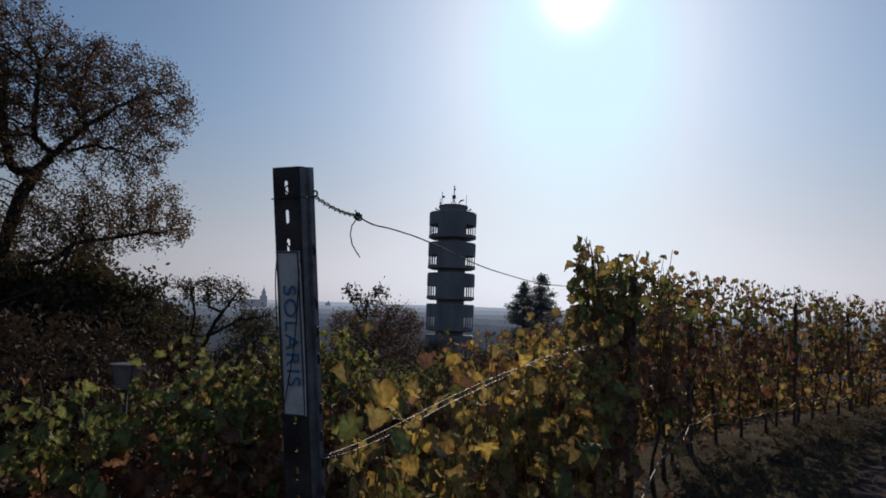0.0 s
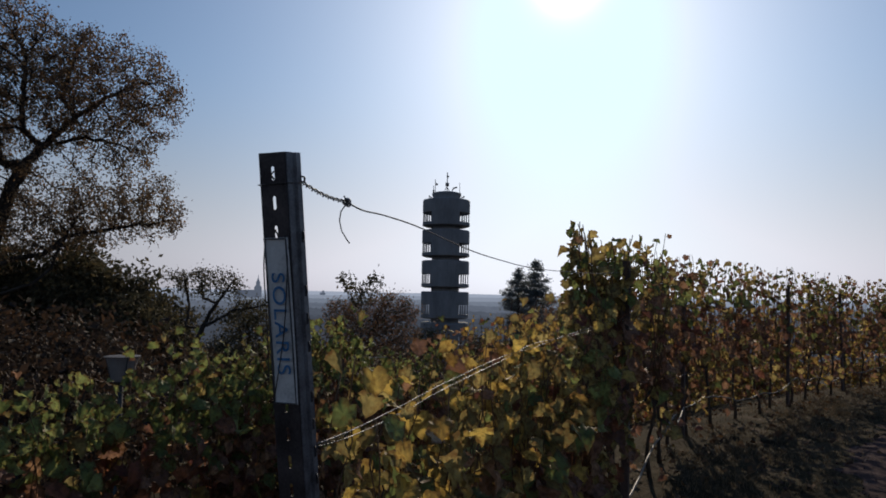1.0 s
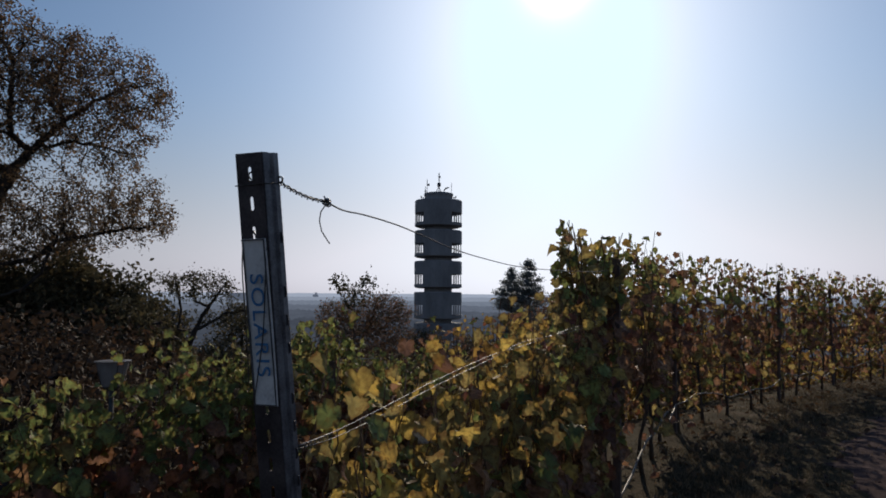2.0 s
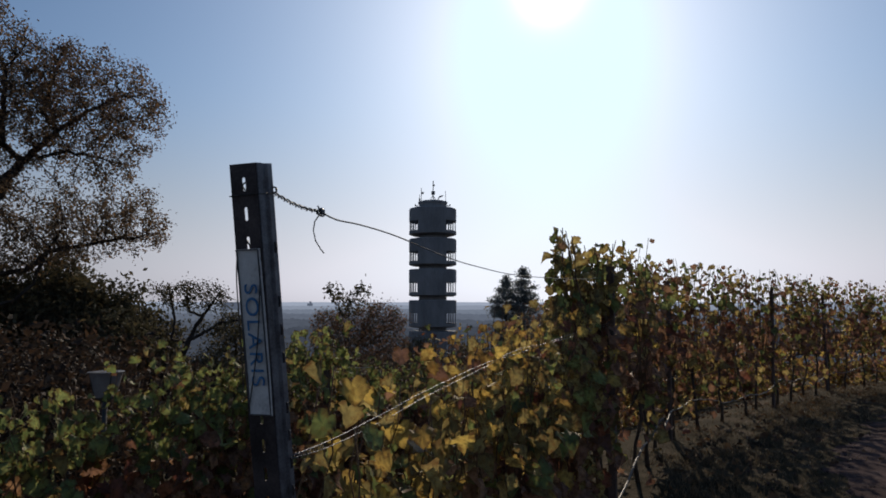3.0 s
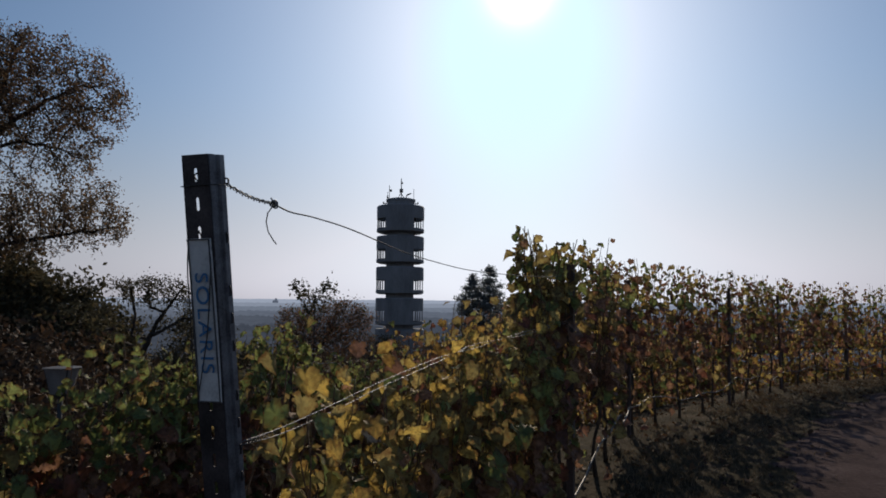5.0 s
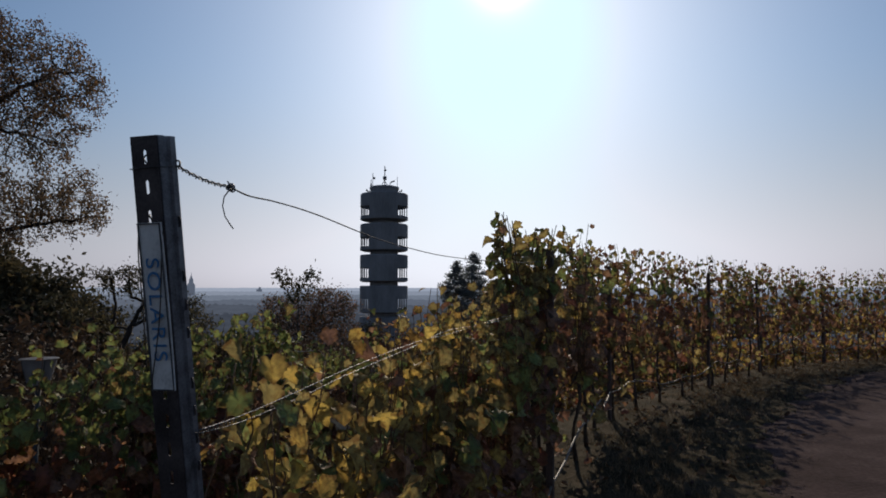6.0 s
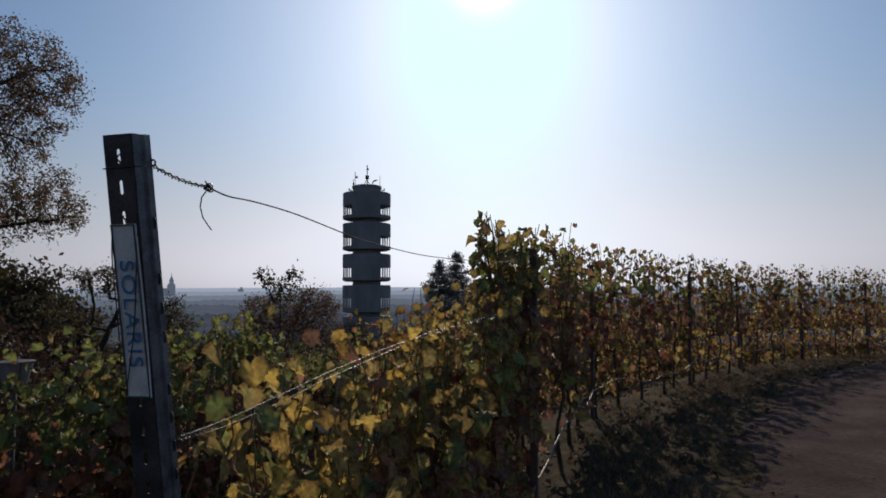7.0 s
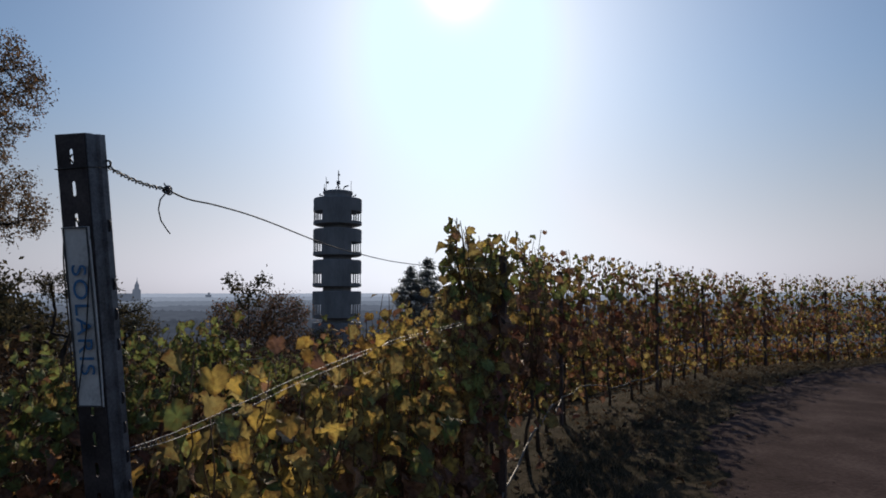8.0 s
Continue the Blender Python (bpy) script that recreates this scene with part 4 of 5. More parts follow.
def build_wires():
    def wire(name, pts, r, mat, label, sides=6, group="trellis wires"):
        p = [Vector(q) for q in pts]
        sm = []
        for i in range(len(p) - 1):
            a, b, c, d = p[max(i - 1, 0)], p[i], p[i + 1], p[min(i + 2, len(p) - 1)]
            for s in range(6):
                t = s / 6
                sm.append(0.5 * ((2 * b) + (c - a) * t + (2 * a - 5 * b + 4 * c - d) * t * t + (3 * b - a - 3 * c + d) * t ** 3))
        sm.append(p[-1])
        ob = new(name, tube_mesh(name, [q - p[0] for q in sm], r, mat, sides))
        ob.location = p[0]
        return tagged(ob, label, "wire", group)

    knot = Vector((-0.232, 1.290, 1.926))
    start = in_post(0.004, POST_D, 0.052)
    # the wrapped stretch: two strands wound round each other
    t = thing("trellis_wire", start, "galvanised top wire twisted to the end post and knotted", "wire", "trellis wires")
    d = knot - start
    u = d.cross(Vector((0, 0, 1))).normalized()
    v = d.cross(u).normalized()
    for ph, rr in ((0, 0.0014), (math.pi, 0.0030)):
        pts = []
        for i in range(121):
            f = i / 120
            a = ph + f * 2 * math.pi * 8.5
            pts.append(d * f + Vector((0, 0, -0.006 * math.sin(math.pi * f))) + (u * math.cos(a) + v * math.sin(a)) * rr)
        part("strand", tube_mesh("strand", pts, 0.0014, M_DARKWIRE, 6), None, t)
    loops = []
    for k in range(4):
        pts = []
        for i in range(17):
            a = 2 * math.pi * i / 16
            pts.append(d + d.normalized() * (0.003 * k - 0.004) + u * (0.0065 - 0.0008 * k) * math.cos(a + k) + v * (0.006 + 0.0006 * k) * math.sin(a + k) + d.normalized() * 0.003 * math.sin(a * 2))
        loops.append(tube(pts, 0.0017, 6))
    loops.append(tube([d + Vector((-0.002, -0.002, 0.004)), d + Vector((-0.006, -0.003, 0.012))], 0.0015, 6))
    part("knot", joined("knot", loops, M_WIRE), None, t, "bright wire knot")
    tail = [Vector(q) - start for q in [(-0.234, 1.286, 1.920), (-0.2415, 1.279, 1.906), (-0.2435, 1.277, 1.888), (-0.239, 1.278, 1.868), (-0.229, 1.280, 1.852), (-0.223, 1.281, 1.844)]]
    part("loose_end", tube_mesh("loose_end", tail, 0.0013, M_DARKWIRE, 6), None, t)
    run = [knot, (-0.212, 1.356, 1.919), (-0.177, 1.455, 1.9205), (-0.113, 1.633, 1.914), (0.01, 1.975, 1.886), (0.118, 2.279, 1.875), (0.25, 2.646, 1.870), (0.452, 3.212, 1.882), (0.85, 4.3, 1.92), (1.26, 5.42, 1.98)]
    wire("trellis_wire", run, 0.0018, M_DULLWIRE, "thin galvanised top wire from the knot into the vines")
    low = in_post(0.004, POST_D, 0.522)
    for dz, dx in ((-0.006, 0.0), (0.008, 0.004)):
        wire("trellis_wire", [low + Vector((dx * 0.1, 0, dz * 0.4)), (-0.214 + dx, 1.35, 1.472 + dz), (-0.133 + dx, 1.576, 1.487 + dz * 1.3), (-0.049 + dx, 1.811, 1.508 + dz * 1.2), (0.128 + dx, 2.306, 1.539 + dz), (0.29 + dx, 2.758, 1.560 - dz), (0.6, 3.6, 1.57 + dz), (1.26, 5.40, 1.60 + dz)], 0.0009, M_WIRE, "bright galvanised catch wire, one of a pair strung along the vines")
    # twist where the pair leaves the post
    d2 = Vector((-0.222, 1.327, 1.474)) - low
    u2 = d2.cross(Vector((0, 0, 1))).normalized()
    v2 = d2.cross(u2).normalized()
    ob = new("tie_wire", tube_mesh("tie_wire", [d2 * (i / 90) + (u2 * math.cos(i * 0.62) + v2 * math.sin(i * 0.62)) * 0.004 for i in range(91)], 0.0011, M_DARKWIRE, 6))
    ob.location = low
    tagged(ob, "wire wound round the pair of catch wires at the end post", "wire", "trellis wires")
    # dark tie hanging behind and across the sign
    wire("tie_wire", [in_post(-0.050, -0.003, 0.155), in_post(-0.056, -0.002, 0.2), in_post(-0.058, 0.0, 0.27), in_post(-0.062, 0.004, 0.34), in_post(-0.066, 0.006, 0.40)], 0.0011, M_DARKWIRE, "thin dark tie wire hanging beside the sign")
    wire("tie_wire", [in_post(-0.002, -0.004, 0.16), in_post(-0.006, -0.011, 0.24), in_post(-0.014, -0.014, 0.31), in_post(-0.028, -0.014, 0.37), in_post(-0.042, -0.012, 0.42), in_post(-0.052, -0.004, 0.445)], 0.0011, M_DARKWIRE, "thin dark tie wire crossing the face of the sign")
    # short bright wire of the second row
    wire("trellis_wire", [(-0.639, 5.31, 1.262), (-0.886, 6.19, 1.175), (-1.133, 7.07, 1.10)], 0.0034, M_WIRE, "galvanised wire of the lower row")


build_end_post()
build_sign()
build_wires()


# ---- vines ----
HALF = [(0.05, 0.10), (0.20, 0.22), (0.38, 0.20), (0.47, 0.08), (0.60, 0.02), (0.55, -0.10), (0.49, -0.18), (0.62, -0.28), (0.67, -0.43), (0.54, -0.48), (0.51, -0.61), (0.42, -0.61), (0.36, -0.73), (0.22, -0.84), (0.10, -0.90)]


def leaf_shape(curl, fold, wave, coarse=False):
    """A lobed vine leaf of unit length, stalk at the origin, tip down -y; verts, faces and flat coordinates."""
    half = HALF if not coarse else [HALF[i] for i in (1, 4, 6, 8, 11, 13)]
    rim = [(x, y) for x, y in half] + [(0, -1.0)] + [(-x, y) for x, y in reversed(half)]
    flat = [(0, 0), (0, -0.42)] + rim
    n = len(rim)
    if not coarse:
        flat += [(x * 0.55, -0.42 + (y + 0.42) * 0.55) for x, y in rim]
    verts = []
    for i, (x, y) in enumerate(flat):
        z = fold * abs(x) - curl * (y * y) + wave * math.sin(7 * x + 3 * y) * abs(x)
        if not coarse:
            z += 0.35 * wave * math.sin(13 * x + 2) * math.cos(11 * y + 1) * (x * x + (y + 0.42) ** 2) ** 0.5
        verts.append((x, y, z))
    if coarse:
        faces = [(0, 2, 1)] + [(1, 2 + i, 2 + i + 1) for i in range(n - 1)] + [(1, 2 + n - 1, 0)]
    else:
        a, b = 2, 2 + n
        faces = [(0, a, b), (0, b, 1), (0, 1, b + n - 1), (0, b + n - 1, a + n - 1)]
        for i in range(n - 1):
            faces += [(a + i, a + i + 1, b + i + 1), (a + i, b + i + 1, b + i), (1, b + i, b + i + 1)]
    faces = [tuple(reversed(f)) for f in faces]
    return np.array(verts), faces, np.array(flat)


SHAPES = [leaf_shape(0.20, 0.30, 0.25), leaf_shape(0.40, -0.25, 0.30), leaf_shape(0.10, 0.55, 0.35), leaf_shape(0.65, 0.15, 0.40), leaf_shape(-0.25, -0.40, 0.30), leaf_shape(0.55, 0.75, 0.45)]
COARSE = [leaf_shape(0.15, 0.35, 0.2, True), leaf_shape(0.5, -0.3, 0.2, True), leaf_shape(0.05, 0.6, 0.3, True), leaf_shape(0.7, 0.5, 0.4, True)]
KINDS = list(LEAF_COLOURS)
LEAF_MESH = {(k, i): mesh_of("leaf", s[0].tolist(), s[1], LEAF_ONE[k], s[2], smooth=True) for k in KINDS for i, s in enumerate(SHAPES)}


def foliage_mesh(leaves, shapes, rng):
    """One mesh of many leaves: (place, 3x3 turn with size, kind)."""
    verts, faces, uvs, mi = [], [], [], []
    o = 0
    for p, m, k in leaves:
        v, f, uv = shapes[rng.randrange(len(shapes))]
        verts.append(v @ m.T + p)
        uvs.append(uv)
        faces.extend([(a + o, b + o, c + o) for a, b, c in f])
        mi.extend([k] * len(f))
        o += len(v)
    return mesh_of("foliage", np.concatenate(verts).tolist(), faces, [LEAF_MANY[k] for k in KINDS], np.concatenate(uvs), mi, smooth=True)


def leaf_turn(rng, out, size):
    """How a leaf hangs: face outwards and up, tip down, all at a slant."""
    nrm = Vector((out[0], out[1], 0.75)) + Vector((rng.gauss(0, 0.75), rng.gauss(0, 0.75), rng.gauss(0, 0.6)))
    nrm.normalize()
    tip = Vector((rng.gauss(0, 0.6), rng.gauss(0, 0.6), -1.0))
    tip = (tip - nrm * tip.dot(nrm)).normalized()
    x = (-tip).cross(nrm)
    return np.array([[x[i], -tip[i], nrm[i]] for i in range(3)]) * size


def pick(rng, weights, at):
    """A leaf colour by its weights; leaves that grow close together turn alike."""
    r = (0.45 * rng.random() + 2.2 * noise.noise((at[0] * 3.2, at[1] * 3.2, at[2] * 3.6)) + 5.0) % 1.0 * sum(weights)
    for i, w in enumerate(weights):
        r -= w
        if r <= 0:
            return i
    return 0


def vine(at, heading, seed, top, weights, shoots=7, arm_z=0.78, reach=0.42, skirt=0.0, parts=0, coarse=True, thick=0.16, gap=0.062, keep=0.85, size=0.105, label="", lean=0.0, face=-1, front=1.0, hollow=-0.22, pale=None, cane_r=0.0074, bare=1.0, group="vines of the first row"):
    """A trained vine: trunk, two arms along the wire, shoots with their leaves."""
    rng = random.Random(seed)
    x0, y0 = at
    z0 = ground_z(x0, y0)
    t = thing("grape_vine", (x0, y0, z0), label, "vine", group)
    u = Vector((heading.x, heading.y, 0))
    n = Vector((-heading.y, heading.x, 0))
    w = lambda s: rng.gauss(0, s)
    head = Vector((w(0.04), w(0.04), arm_z)) + u * w(0.05)
    pts = [Vector((0, 0, -0.05)), Vector((w(0.014), w(0.014), 0.2)), head * 0.45 + Vector((w(0.02), w(0.02), 0)), head * 0.75 + Vector((w(0.02), w(0.02), 0)), head]
    part("trunk", tube_mesh("trunk", pts, [0.028, 0.020, 0.017, 0.018, 0.022], M_VINE, 8), None, t)
    for s in (-1, 1):
        end = head + u * s * reach + Vector((0, 0, w(0.04)))
        part("arm", tube_mesh("arm", [head, head + u * s * reach * 0.45 + Vector((w(0.02), w(0.02), 0.05)), end], [0.019, 0.014, 0.009], M_VINE, 6), None, t)
    leaves = []
    for k in range(shoots):
        f = (k + 0.5 + w(0.2)) / shoots * 2 - 1
        a = head + u * f * reach + Vector((0, 0, 0.02))
        H = top(rng) - z0 - arm_z
        cane = [a]
        drift = u * w(0.10) + n * (w(0.06) + lean)
        steps = 9
        for i in range(1, steps + 1):
            g = i / steps
            q = a + Vector((0, 0, H * g)) + drift * g + n * thick * 0.8 * math.sin(g * 2.2 + k) * (0.3 + 0.4 * rng.random()) * (1 if k % 2 else -1) + u * w(0.018)
            cane.append(q)
        part("cane", tube_mesh("cane", cane, [cane_r * (1 - 0.62 * i / steps) for i in range(steps + 1)], M_CANE, 5), None, t)
        count = int(H / gap)
        for i in range(count):
            g = (i + 0.5) / count
            if rng.random() > keep * (bare if g < 0.6 else 1.0):
                continue
            s = g * steps
            p = cane[int(s)].lerp(cane[min(int(s) + 1, steps)], s - int(s))
            sd = 1 if i % 2 else -1
            if rng.random() < 0.25:
                sd = -sd
            out = n * sd + u * w(0.6)
            out.normalize()
            stalk = 0.04 + 0.07 * rng.random()
            push = min(stalk + abs(w(thick * 0.5)), 0.21) * (1.0 if g < 0.7 else 0.6)
            if out.dot(n) * face > 0:
                push *= front
            grow = size * (1.15 - 0.55 * max(0, g - 0.55) / 0.45) * (0.55 + 0.72 * rng.random() ** 1.3)
            q = p + out * push + Vector((0, 0, 0.02))
            if noise.noise(((q.x + x0) * 4.2, (q.y + y0) * 4.2, q.z * 4.2 + 3)) < hollow - (0.5 if g > 0.8 else 0.16 if g > 0.6 else 0) and rng.random() < 0.85:
                continue
            kind = pick(rng, weights(g, rng), (q.x + x0, q.y + y0, q.z))
            if kind == 5:
                grow *= 0.5
            leaves.append((np.array(q), leaf_turn(rng, out, grow), kind))
    for i in range(int(skirt)):
        sd = face if rng.random() < 0.7 else -face
        q = head + u * reach * 1.15 * (rng.random() * 2 - 1) + n * sd * (0.04 + min(abs(w(thick)), thick * 0.9)) + Vector((0, 0, w(0.30) - 0.1))
        q.z = max(q.z, 0.12)
        leaves.append((np.array(q), leaf_turn(rng, n * sd, size * (0.7 + 0.6 * rng.random())), pick(rng, weights(0.1, rng), (q.x + x0, q.y + y0, q.z))))
    if pale:
        leaves.append((np.array(Vector(pale) - Vector((x0, y0, z0))), leaf_turn(rng, -n, 0.055), 5))
    if parts:
        leaves.sort(key=lambda l: -(l[0][0] * n.x + l[0][1] * n.y) * face)
        for p, m, k in leaves[:parts]:
            ob = new("leaf", LEAF_MESH[(KINDS[k], rng.randrange(len(SHAPES)))])
            ob.parent = t
            mm = Matrix(m.tolist()).to_4x4()
            mm.translation = Vector(p)
            ob.matrix_basis = mm
        leaves = leaves[parts:]
    if leaves:
        tagged(part("foliage", foliage_mesh(leaves, COARSE if coarse else SHAPES, rng), None, t), kind="stuff")
    return t


# order of weights: green, lime, yellow, brown, rust
def gold(g, rng):
    return (0.04, 0.22, 0.11, 0.54, 0.09) if g < 0.45 else (0.22, 0.44, 0.26, 0.06, 0.02)


def russet(g, rng):
    return (0.08, 0.24, 0.08, 0.51, 0.09) if g < 0.55 else (0.30, 0.34, 0.02, 0.31, 0.03)


def crest(g, rng):
    return (0.40, 0.50, 0.05, 0.05, 0.0) if g > 0.62 else (0.07, 0.32, 0.08, 0.46, 0.07)


def verdant(g, rng):
    return (0.93, 0.05, 0.0, 0.02, 0.0) if g > 0.55 else (0.20, 0.05, 0.01, 0.56, 0.18)


def dusky(g, rng):
    return (0.42, 0.02, 0.0, 0.40, 0.16) if g > 0.74 else (0.05, 0.01, 0.0, 0.38, 0.56)


def amber(g, rng):
    return (0.08, 0.28, 0.22, 0.36, 0.06)


def swing(r, s):
    return max(-1.4, min(1.4, r.gauss(0, 1))) * s


def build_rows():
    # first row, from beside the end post to the bend and on along the path
    k, i = 1.72, 0
    while k < 33.0:
        q, u = row_point(k)
        rng = random.Random(100 + i)
        jitter = rng.gauss(0, 0.04)
        back = 0.16 if k < 2.0 else 0.18 if k < 4.4 else 0.09 if k < 6.4 else 0.05
        at = (q.x - u.y * (back + jitter), q.y + u.x * (back + jitter))
        if 4.8 < k < 6.4:
            q, u = row_point(5.34 if k < 5.4 else 5.72)
            at = (q.x - u.y * back, q.y + u.x * back)
        low_top = 1.47 + 0.09 * (k - 1.72)
        if k < 4.4:
            vine(at, u, 200 + i, lambda r: low_top + swing(r, 0.07), gold, shoots=20 if k < 2.0 else 17, arm_z=0.55, reach=0.52 if k < 2.0 else 0.50, skirt=300 if k < 2.6 else 170, parts=300, coarse=False, thick=0.14 if k < 2.0 else 0.19, gap=0.036 if k < 2.6 else 0.044, keep=0.95, size=0.074 if k < 2.0 else 0.082, cane_r=0.0042, pale=(-0.088, 1.915, 1.371) if k < 2.0 else None,
                 label="autumn grape vine with large yellow and green leaves on low wires")
        elif k < 6.4:
            vine(at, u, 200 + i, lambda r: (2.23 if k < 5.4 else 2.17) + swing(r, 0.10), crest, lean=0.16 if k < 5.4 else -0.04, shoots=13 if k < 5.4 else 11, arm_z=0.88, reach=0.44 if k < 5.4 else 0.46, skirt=8, front=0.8, parts=270, coarse=False, thick=0.15, gap=0.056, keep=0.86, size=0.122, hollow=-0.10, cane_r=0.0095, bare=0.55,
                 label="tall grape vine with yellow-green leaves bunched round the row post")
        else:
            vine(at, u, 200 + i, lambda r: 2.22 + swing(r, 0.12), russet, shoots=11, arm_z=0.82, reach=0.46, skirt=14, front=0.9, parts=0, coarse=k > 9, thick=0.15, gap=0.060, keep=0.85, size=0.098, hollow=-0.06,
                 label="bare-stemmed grape vine with brown, rust and yellow-green leaves")
        k += 0.86 + rng.gauss(0, 0.05)
        i += 1
    # second row, lower on the slope
    lower = beside(ROWV, 2.55)
    k, i = -1.3, 0
    while k < 36.0:
        q, u = row_point(k, 0.0, lower)
        rng = random.Random(400 + i)
        z = ground_z(q.x, q.y)
        rise = 1.46 if 4.3 < k < 5.6 else 1.10 if 5.6 < k < 7.6 else 1.36 if k > 3.2 else 1.06 if k > 2.65 else 1.20 if k > 2.0 else 0.88
        if k < 7.6:
            vine((q.x, q.y), u, 500 + i, lambda r: rise + swing(r, 0.10), dusky if k < 1.9 else verdant, shoots=14, arm_z=0.75, reach=0.48, skirt=230, parts=240, coarse=False, thick=0.20, gap=0.038, keep=0.94, size=0.092, cane_r=0.0045, hollow=-0.16,
                 label="grape vine with fresh green upper leaves and brown lower ones", group="vines of the second row")
        else:
            vine((q.x, q.y), u, 500 + i, lambda r: rise + swing(r, 0.10), amber, shoots=9, arm_z=0.5, reach=0.48, skirt=170, parts=0, coarse=True, thick=0.18, gap=0.055, keep=0.9, size=0.09,
                 label="grape vine with yellow autumn leaves in the lower row", group="vines of the second row")
        k += 0.92
        i += 1


def row_post(x, y, h, r, label):
    z = ground_z(x, y)
    t = thing("row_post", (x, y, z), label, "post", "posts of the row")
    w = r
    prof = [(-w, -w * 0.6), (w, -w * 0.6), (w, w * 0.8), (w * 0.55, w * 0.8), (w * 0.55, -w * 0.2), (-w * 0.55, -w * 0.2), (-w * 0.55, w * 0.8), (-w, w * 0.8)]
    verts = [Vector((a, b, zz)) for zz in (-0.2, h) for a, b in prof]
    n = len(prof)
    faces = [(i, (i + 1) % n, n + (i + 1) % n, n + i) for i in range(n)] + [tuple(reversed(range(n))), tuple(range(n, 2 * n))]
    part("shaft", mesh_of("shaft", verts, faces, M_POST), None, t)
    for zz in (0.78, 1.2, 1.6, h - 0.06):
        part("hook", tube_mesh("hook", [(w, 0, zz), (w * 1.35, 0, zz + 0.01), (w * 1.5, 0, zz + 0.03)], [0.005, 0.004, 0.003], M_POST, 5), None, t)
    return t


def build_row_fittings():
    for i, (x, y) in enumerate(ROW[2:9]):
        t = row_post(x, y, 2.10 if i else 2.06, 0.031 if i else 0.040, "dark weathered row post standing among the vines")
        u = (ROWV[i + 3] - ROWV[i + 1]).normalized()
        t.rotation_euler = (random.Random(i).gauss(0, 0.012), random.Random(i + 9).gauss(0, 0.012), math.atan2(u.y, u.x))
    for k in (5.3, 9.9, 14.5, 19.1, 23.7):
        q, u = row_point(k, 0.0, beside(ROWV, 2.55))
        row_post(q.x, q.y, 1.75, 0.03, "dark rusty steel post of the lower row").rotation_euler = (0, 0, math.atan2(u.y, u.x))
    # drip hose clipped along the stems
    pts = []
    k = 4.2
    while k < 30:
        q, u = row_point(k, -0.03 + 0.03 * math.sin(k * 1.3))
        sag = 0.36 + 0.07 * math.sin(k * 1.45) + 0.03 * math.sin(k * 3.7 + 1)
        if k < 8.2:
            sag = 0.02 + 0.42 * min(1.0, max(0.0, (k - 4.6) / 3.2)) + 0.02 * math.sin(k * 4)
        pts.append(Vector((q.x, q.y, max(sag, 0.02) + ground_z(q.x, q.y))))
        k += 0.12
    ob = new("drip_hose", tube_mesh("drip_hose", [p - pts[0] for p in pts], 0.010, M_HOSE, 8))
    ob.location = pts[0]
    tagged(ob, "grey plastic drip hose strung along the vine stems", "hose")
    # wires on along the row
    for z in (0.80, 1.25, 1.60, 1.98):
        line = []
        k = 5.9
        while k < 30:
            q, _ = row_point(k, 0.03)
            line.append(Vector((q.x, q.y, z + ground_z(q.x, q.y))))
            k += 1.0
        ob = new("trellis_wire", tube_mesh("trellis_wire", [p - line[0] for p in line], 0.0015, M_WIRE, 5))
        ob.location = line[0]
        tagged(ob, "thin galvanised wire through the vine leaves", "wire", "trellis wires")


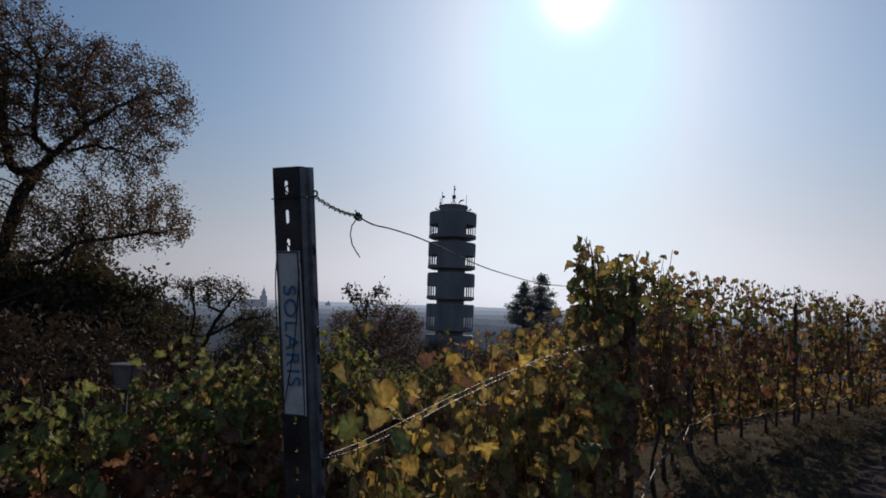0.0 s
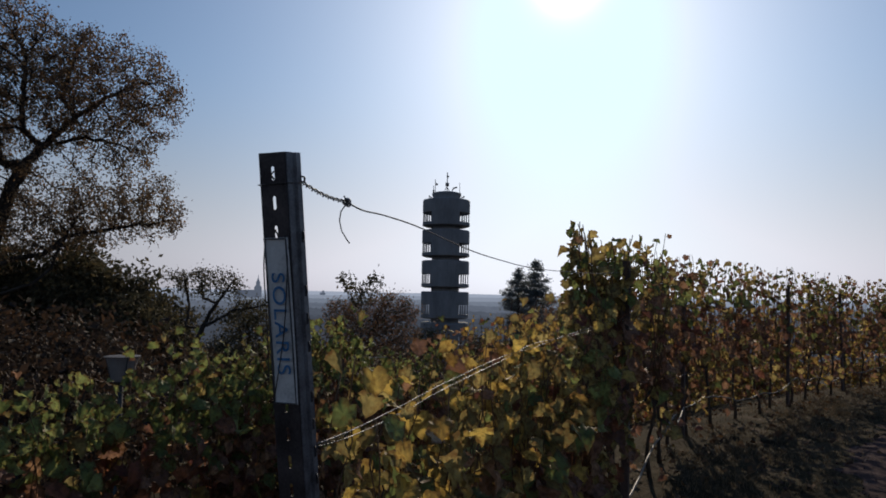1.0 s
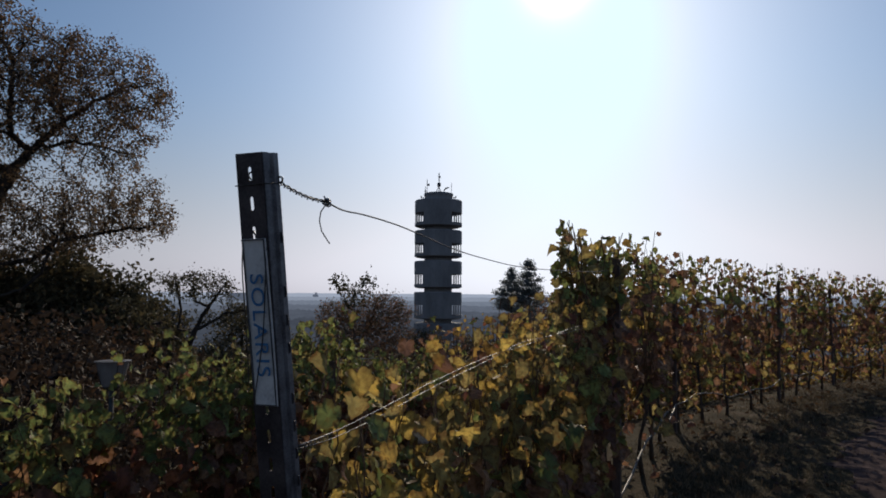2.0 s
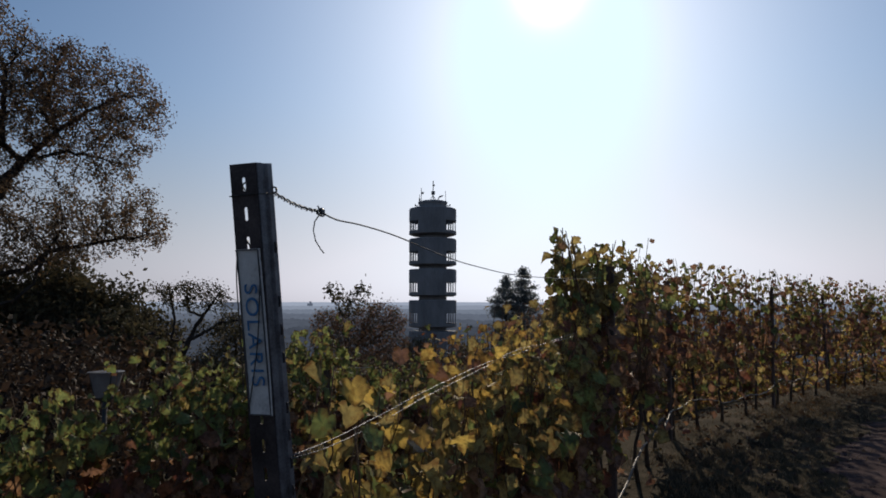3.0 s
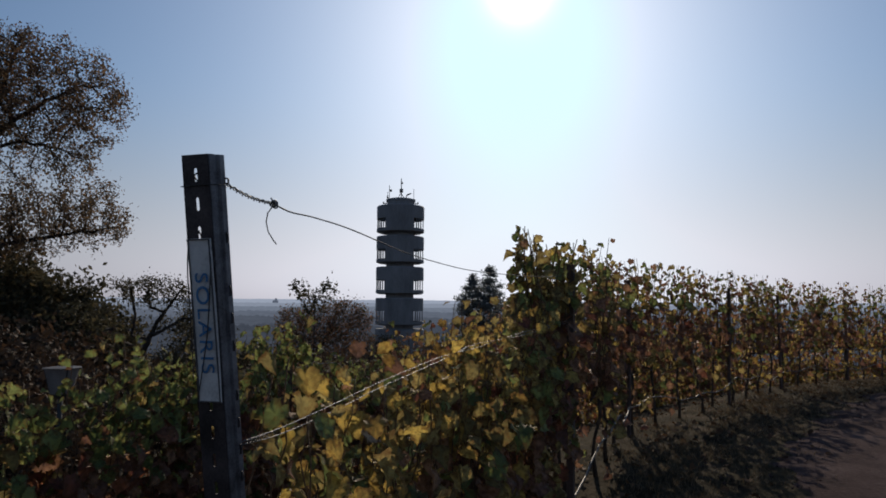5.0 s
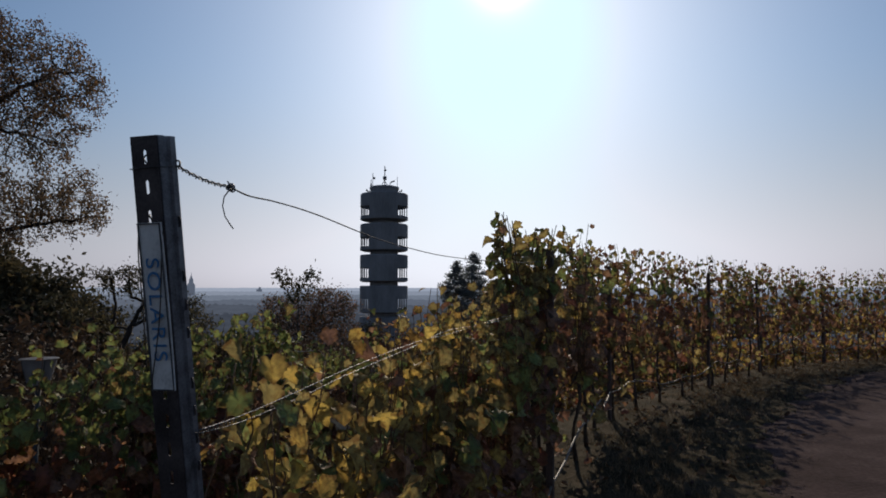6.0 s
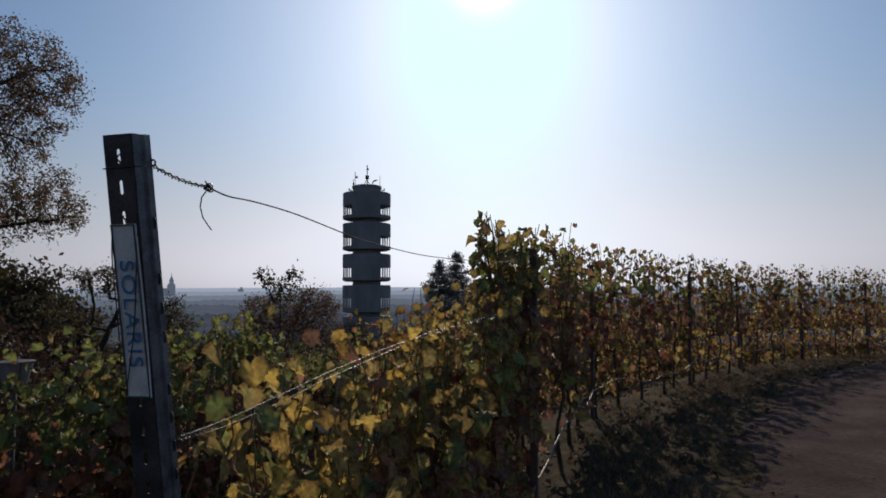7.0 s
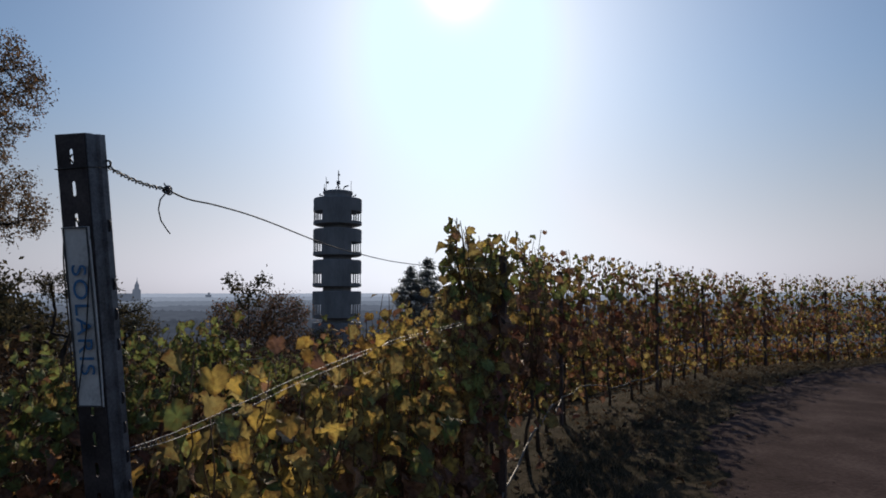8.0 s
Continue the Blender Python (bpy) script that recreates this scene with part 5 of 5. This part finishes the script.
def build_litter():
    """Grass blades on the verge, fallen leaves and clods."""
    rng = np.random.default_rng(9)
    blades = []
    for _ in range(48000):
        k = rng.random() * 29 + 1.0
        off = -0.35 - 1.0 * rng.normal() * 0.55 - 0.35
        if off < -2.6:
            continue
        q, u = row_point(k, off)
        if noise.noise((q.x * 1.1, q.y * 1.1, 2)) + 0.35 * noise.noise((q.x * 4, q.y * 4, 8)) < -0.02 and rng.random() < 0.8:
            continue
        blades.append((q.x, q.y))
    verts, faces = [], []
    for x, y in blades:
        z = ground_z(x, y) - 0.005
        h, a = 0.025 + (0.055 + 0.07 * max(0.0, noise.noise((x * 2.3, y * 2.3, 11)))) * rng.random() ** 1.5, rng.random() * 6.283
        lx, ly = rng.normal() * 0.6 * h, rng.normal() * 0.6 * h
        dx, dy = 0.004 * math.cos(a), 0.004 * math.sin(a)
        o = len(verts)
        verts += [(x - dx, y - dy, z), (x + dx, y + dy, z), (x + lx * 0.4 + dx * 0.7, y + ly * 0.4 + dy * 0.7, z + h * 0.6), (x + lx * 0.4 - dx * 0.7, y + ly * 0.4 - dy * 0.7, z + h * 0.6), (x + lx, y + ly, z + h)]
        faces += [(o, o + 1, o + 2, o + 3), (o + 3, o + 2, o + 4)]
    tagged(new("grass", mesh_of("grass", verts, faces, M_GRASS)), "short dry grass along the foot of the vines", "grass", kind="stuff")
    rr = random.Random(21)
    leaves = []
    for _ in range(700):
        k = rr.random() * 28 + 0.5
        q, u = row_point(k, rr.gauss(-0.1, 0.8))
        tilt = Matrix.Rotation(rr.random() * 6.28, 3, "Z") @ Matrix.Rotation(rr.gauss(0, 0.35), 3, "X") @ Matrix.Rotation(rr.gauss(0, 0.35), 3, "Y")
        leaves.append((np.array((q.x, q.y, ground_z(q.x, q.y) + 0.03)), np.array(tilt) * (0.045 + 0.04 * rr.random()), 3 if rr.random() < 0.9 else rr.choice((1, 2, 4))))
    litter = foliage_mesh(leaves, COARSE, rr)
    for i in range(len(KINDS)):
        litter.materials[i] = M_LITTER
    tagged(new("fallen_leaves", litter), "dry fallen vine leaves on the soil", "leaves", kind="stuff")
    verts, faces = [], []
    for _ in range(1400):
        k = rr.random() * 27 + 1
        q, u = row_point(k, -0.9 - 3.5 * rr.random())
        s = 0.008 + 0.022 * rr.random() ** 3
        z = ground_z(q.x, q.y) + 0.015
        o = len(verts)
        for v in ((1, 0, 0), (-1, 0, 0), (0, 1, 0), (0, -1, 0), (0, 0, 0.8), (0, 0, -0.8)):
            verts.append((q.x + s * (v[0] + rr.gauss(0, 0.2)), q.y + s * (v[1] + rr.gauss(0, 0.2)), z + s * (v[2] + rr.gauss(0, 0.15))))
        faces += [(o, o + 2, o + 4), (o + 2, o + 1, o + 4), (o + 1, o + 3, o + 4), (o + 3, o, o + 4), (o + 2, o, o + 5), (o + 1, o + 2, o + 5), (o + 3, o + 1, o + 5), (o, o + 3, o + 5)]
    tagged(new("stones", mesh_of("stones", verts, faces, M_SOIL)), "small stones and clods on the dirt path", "stones", kind="stuff")


build_row_fittings()
build_litter()
build_rows()
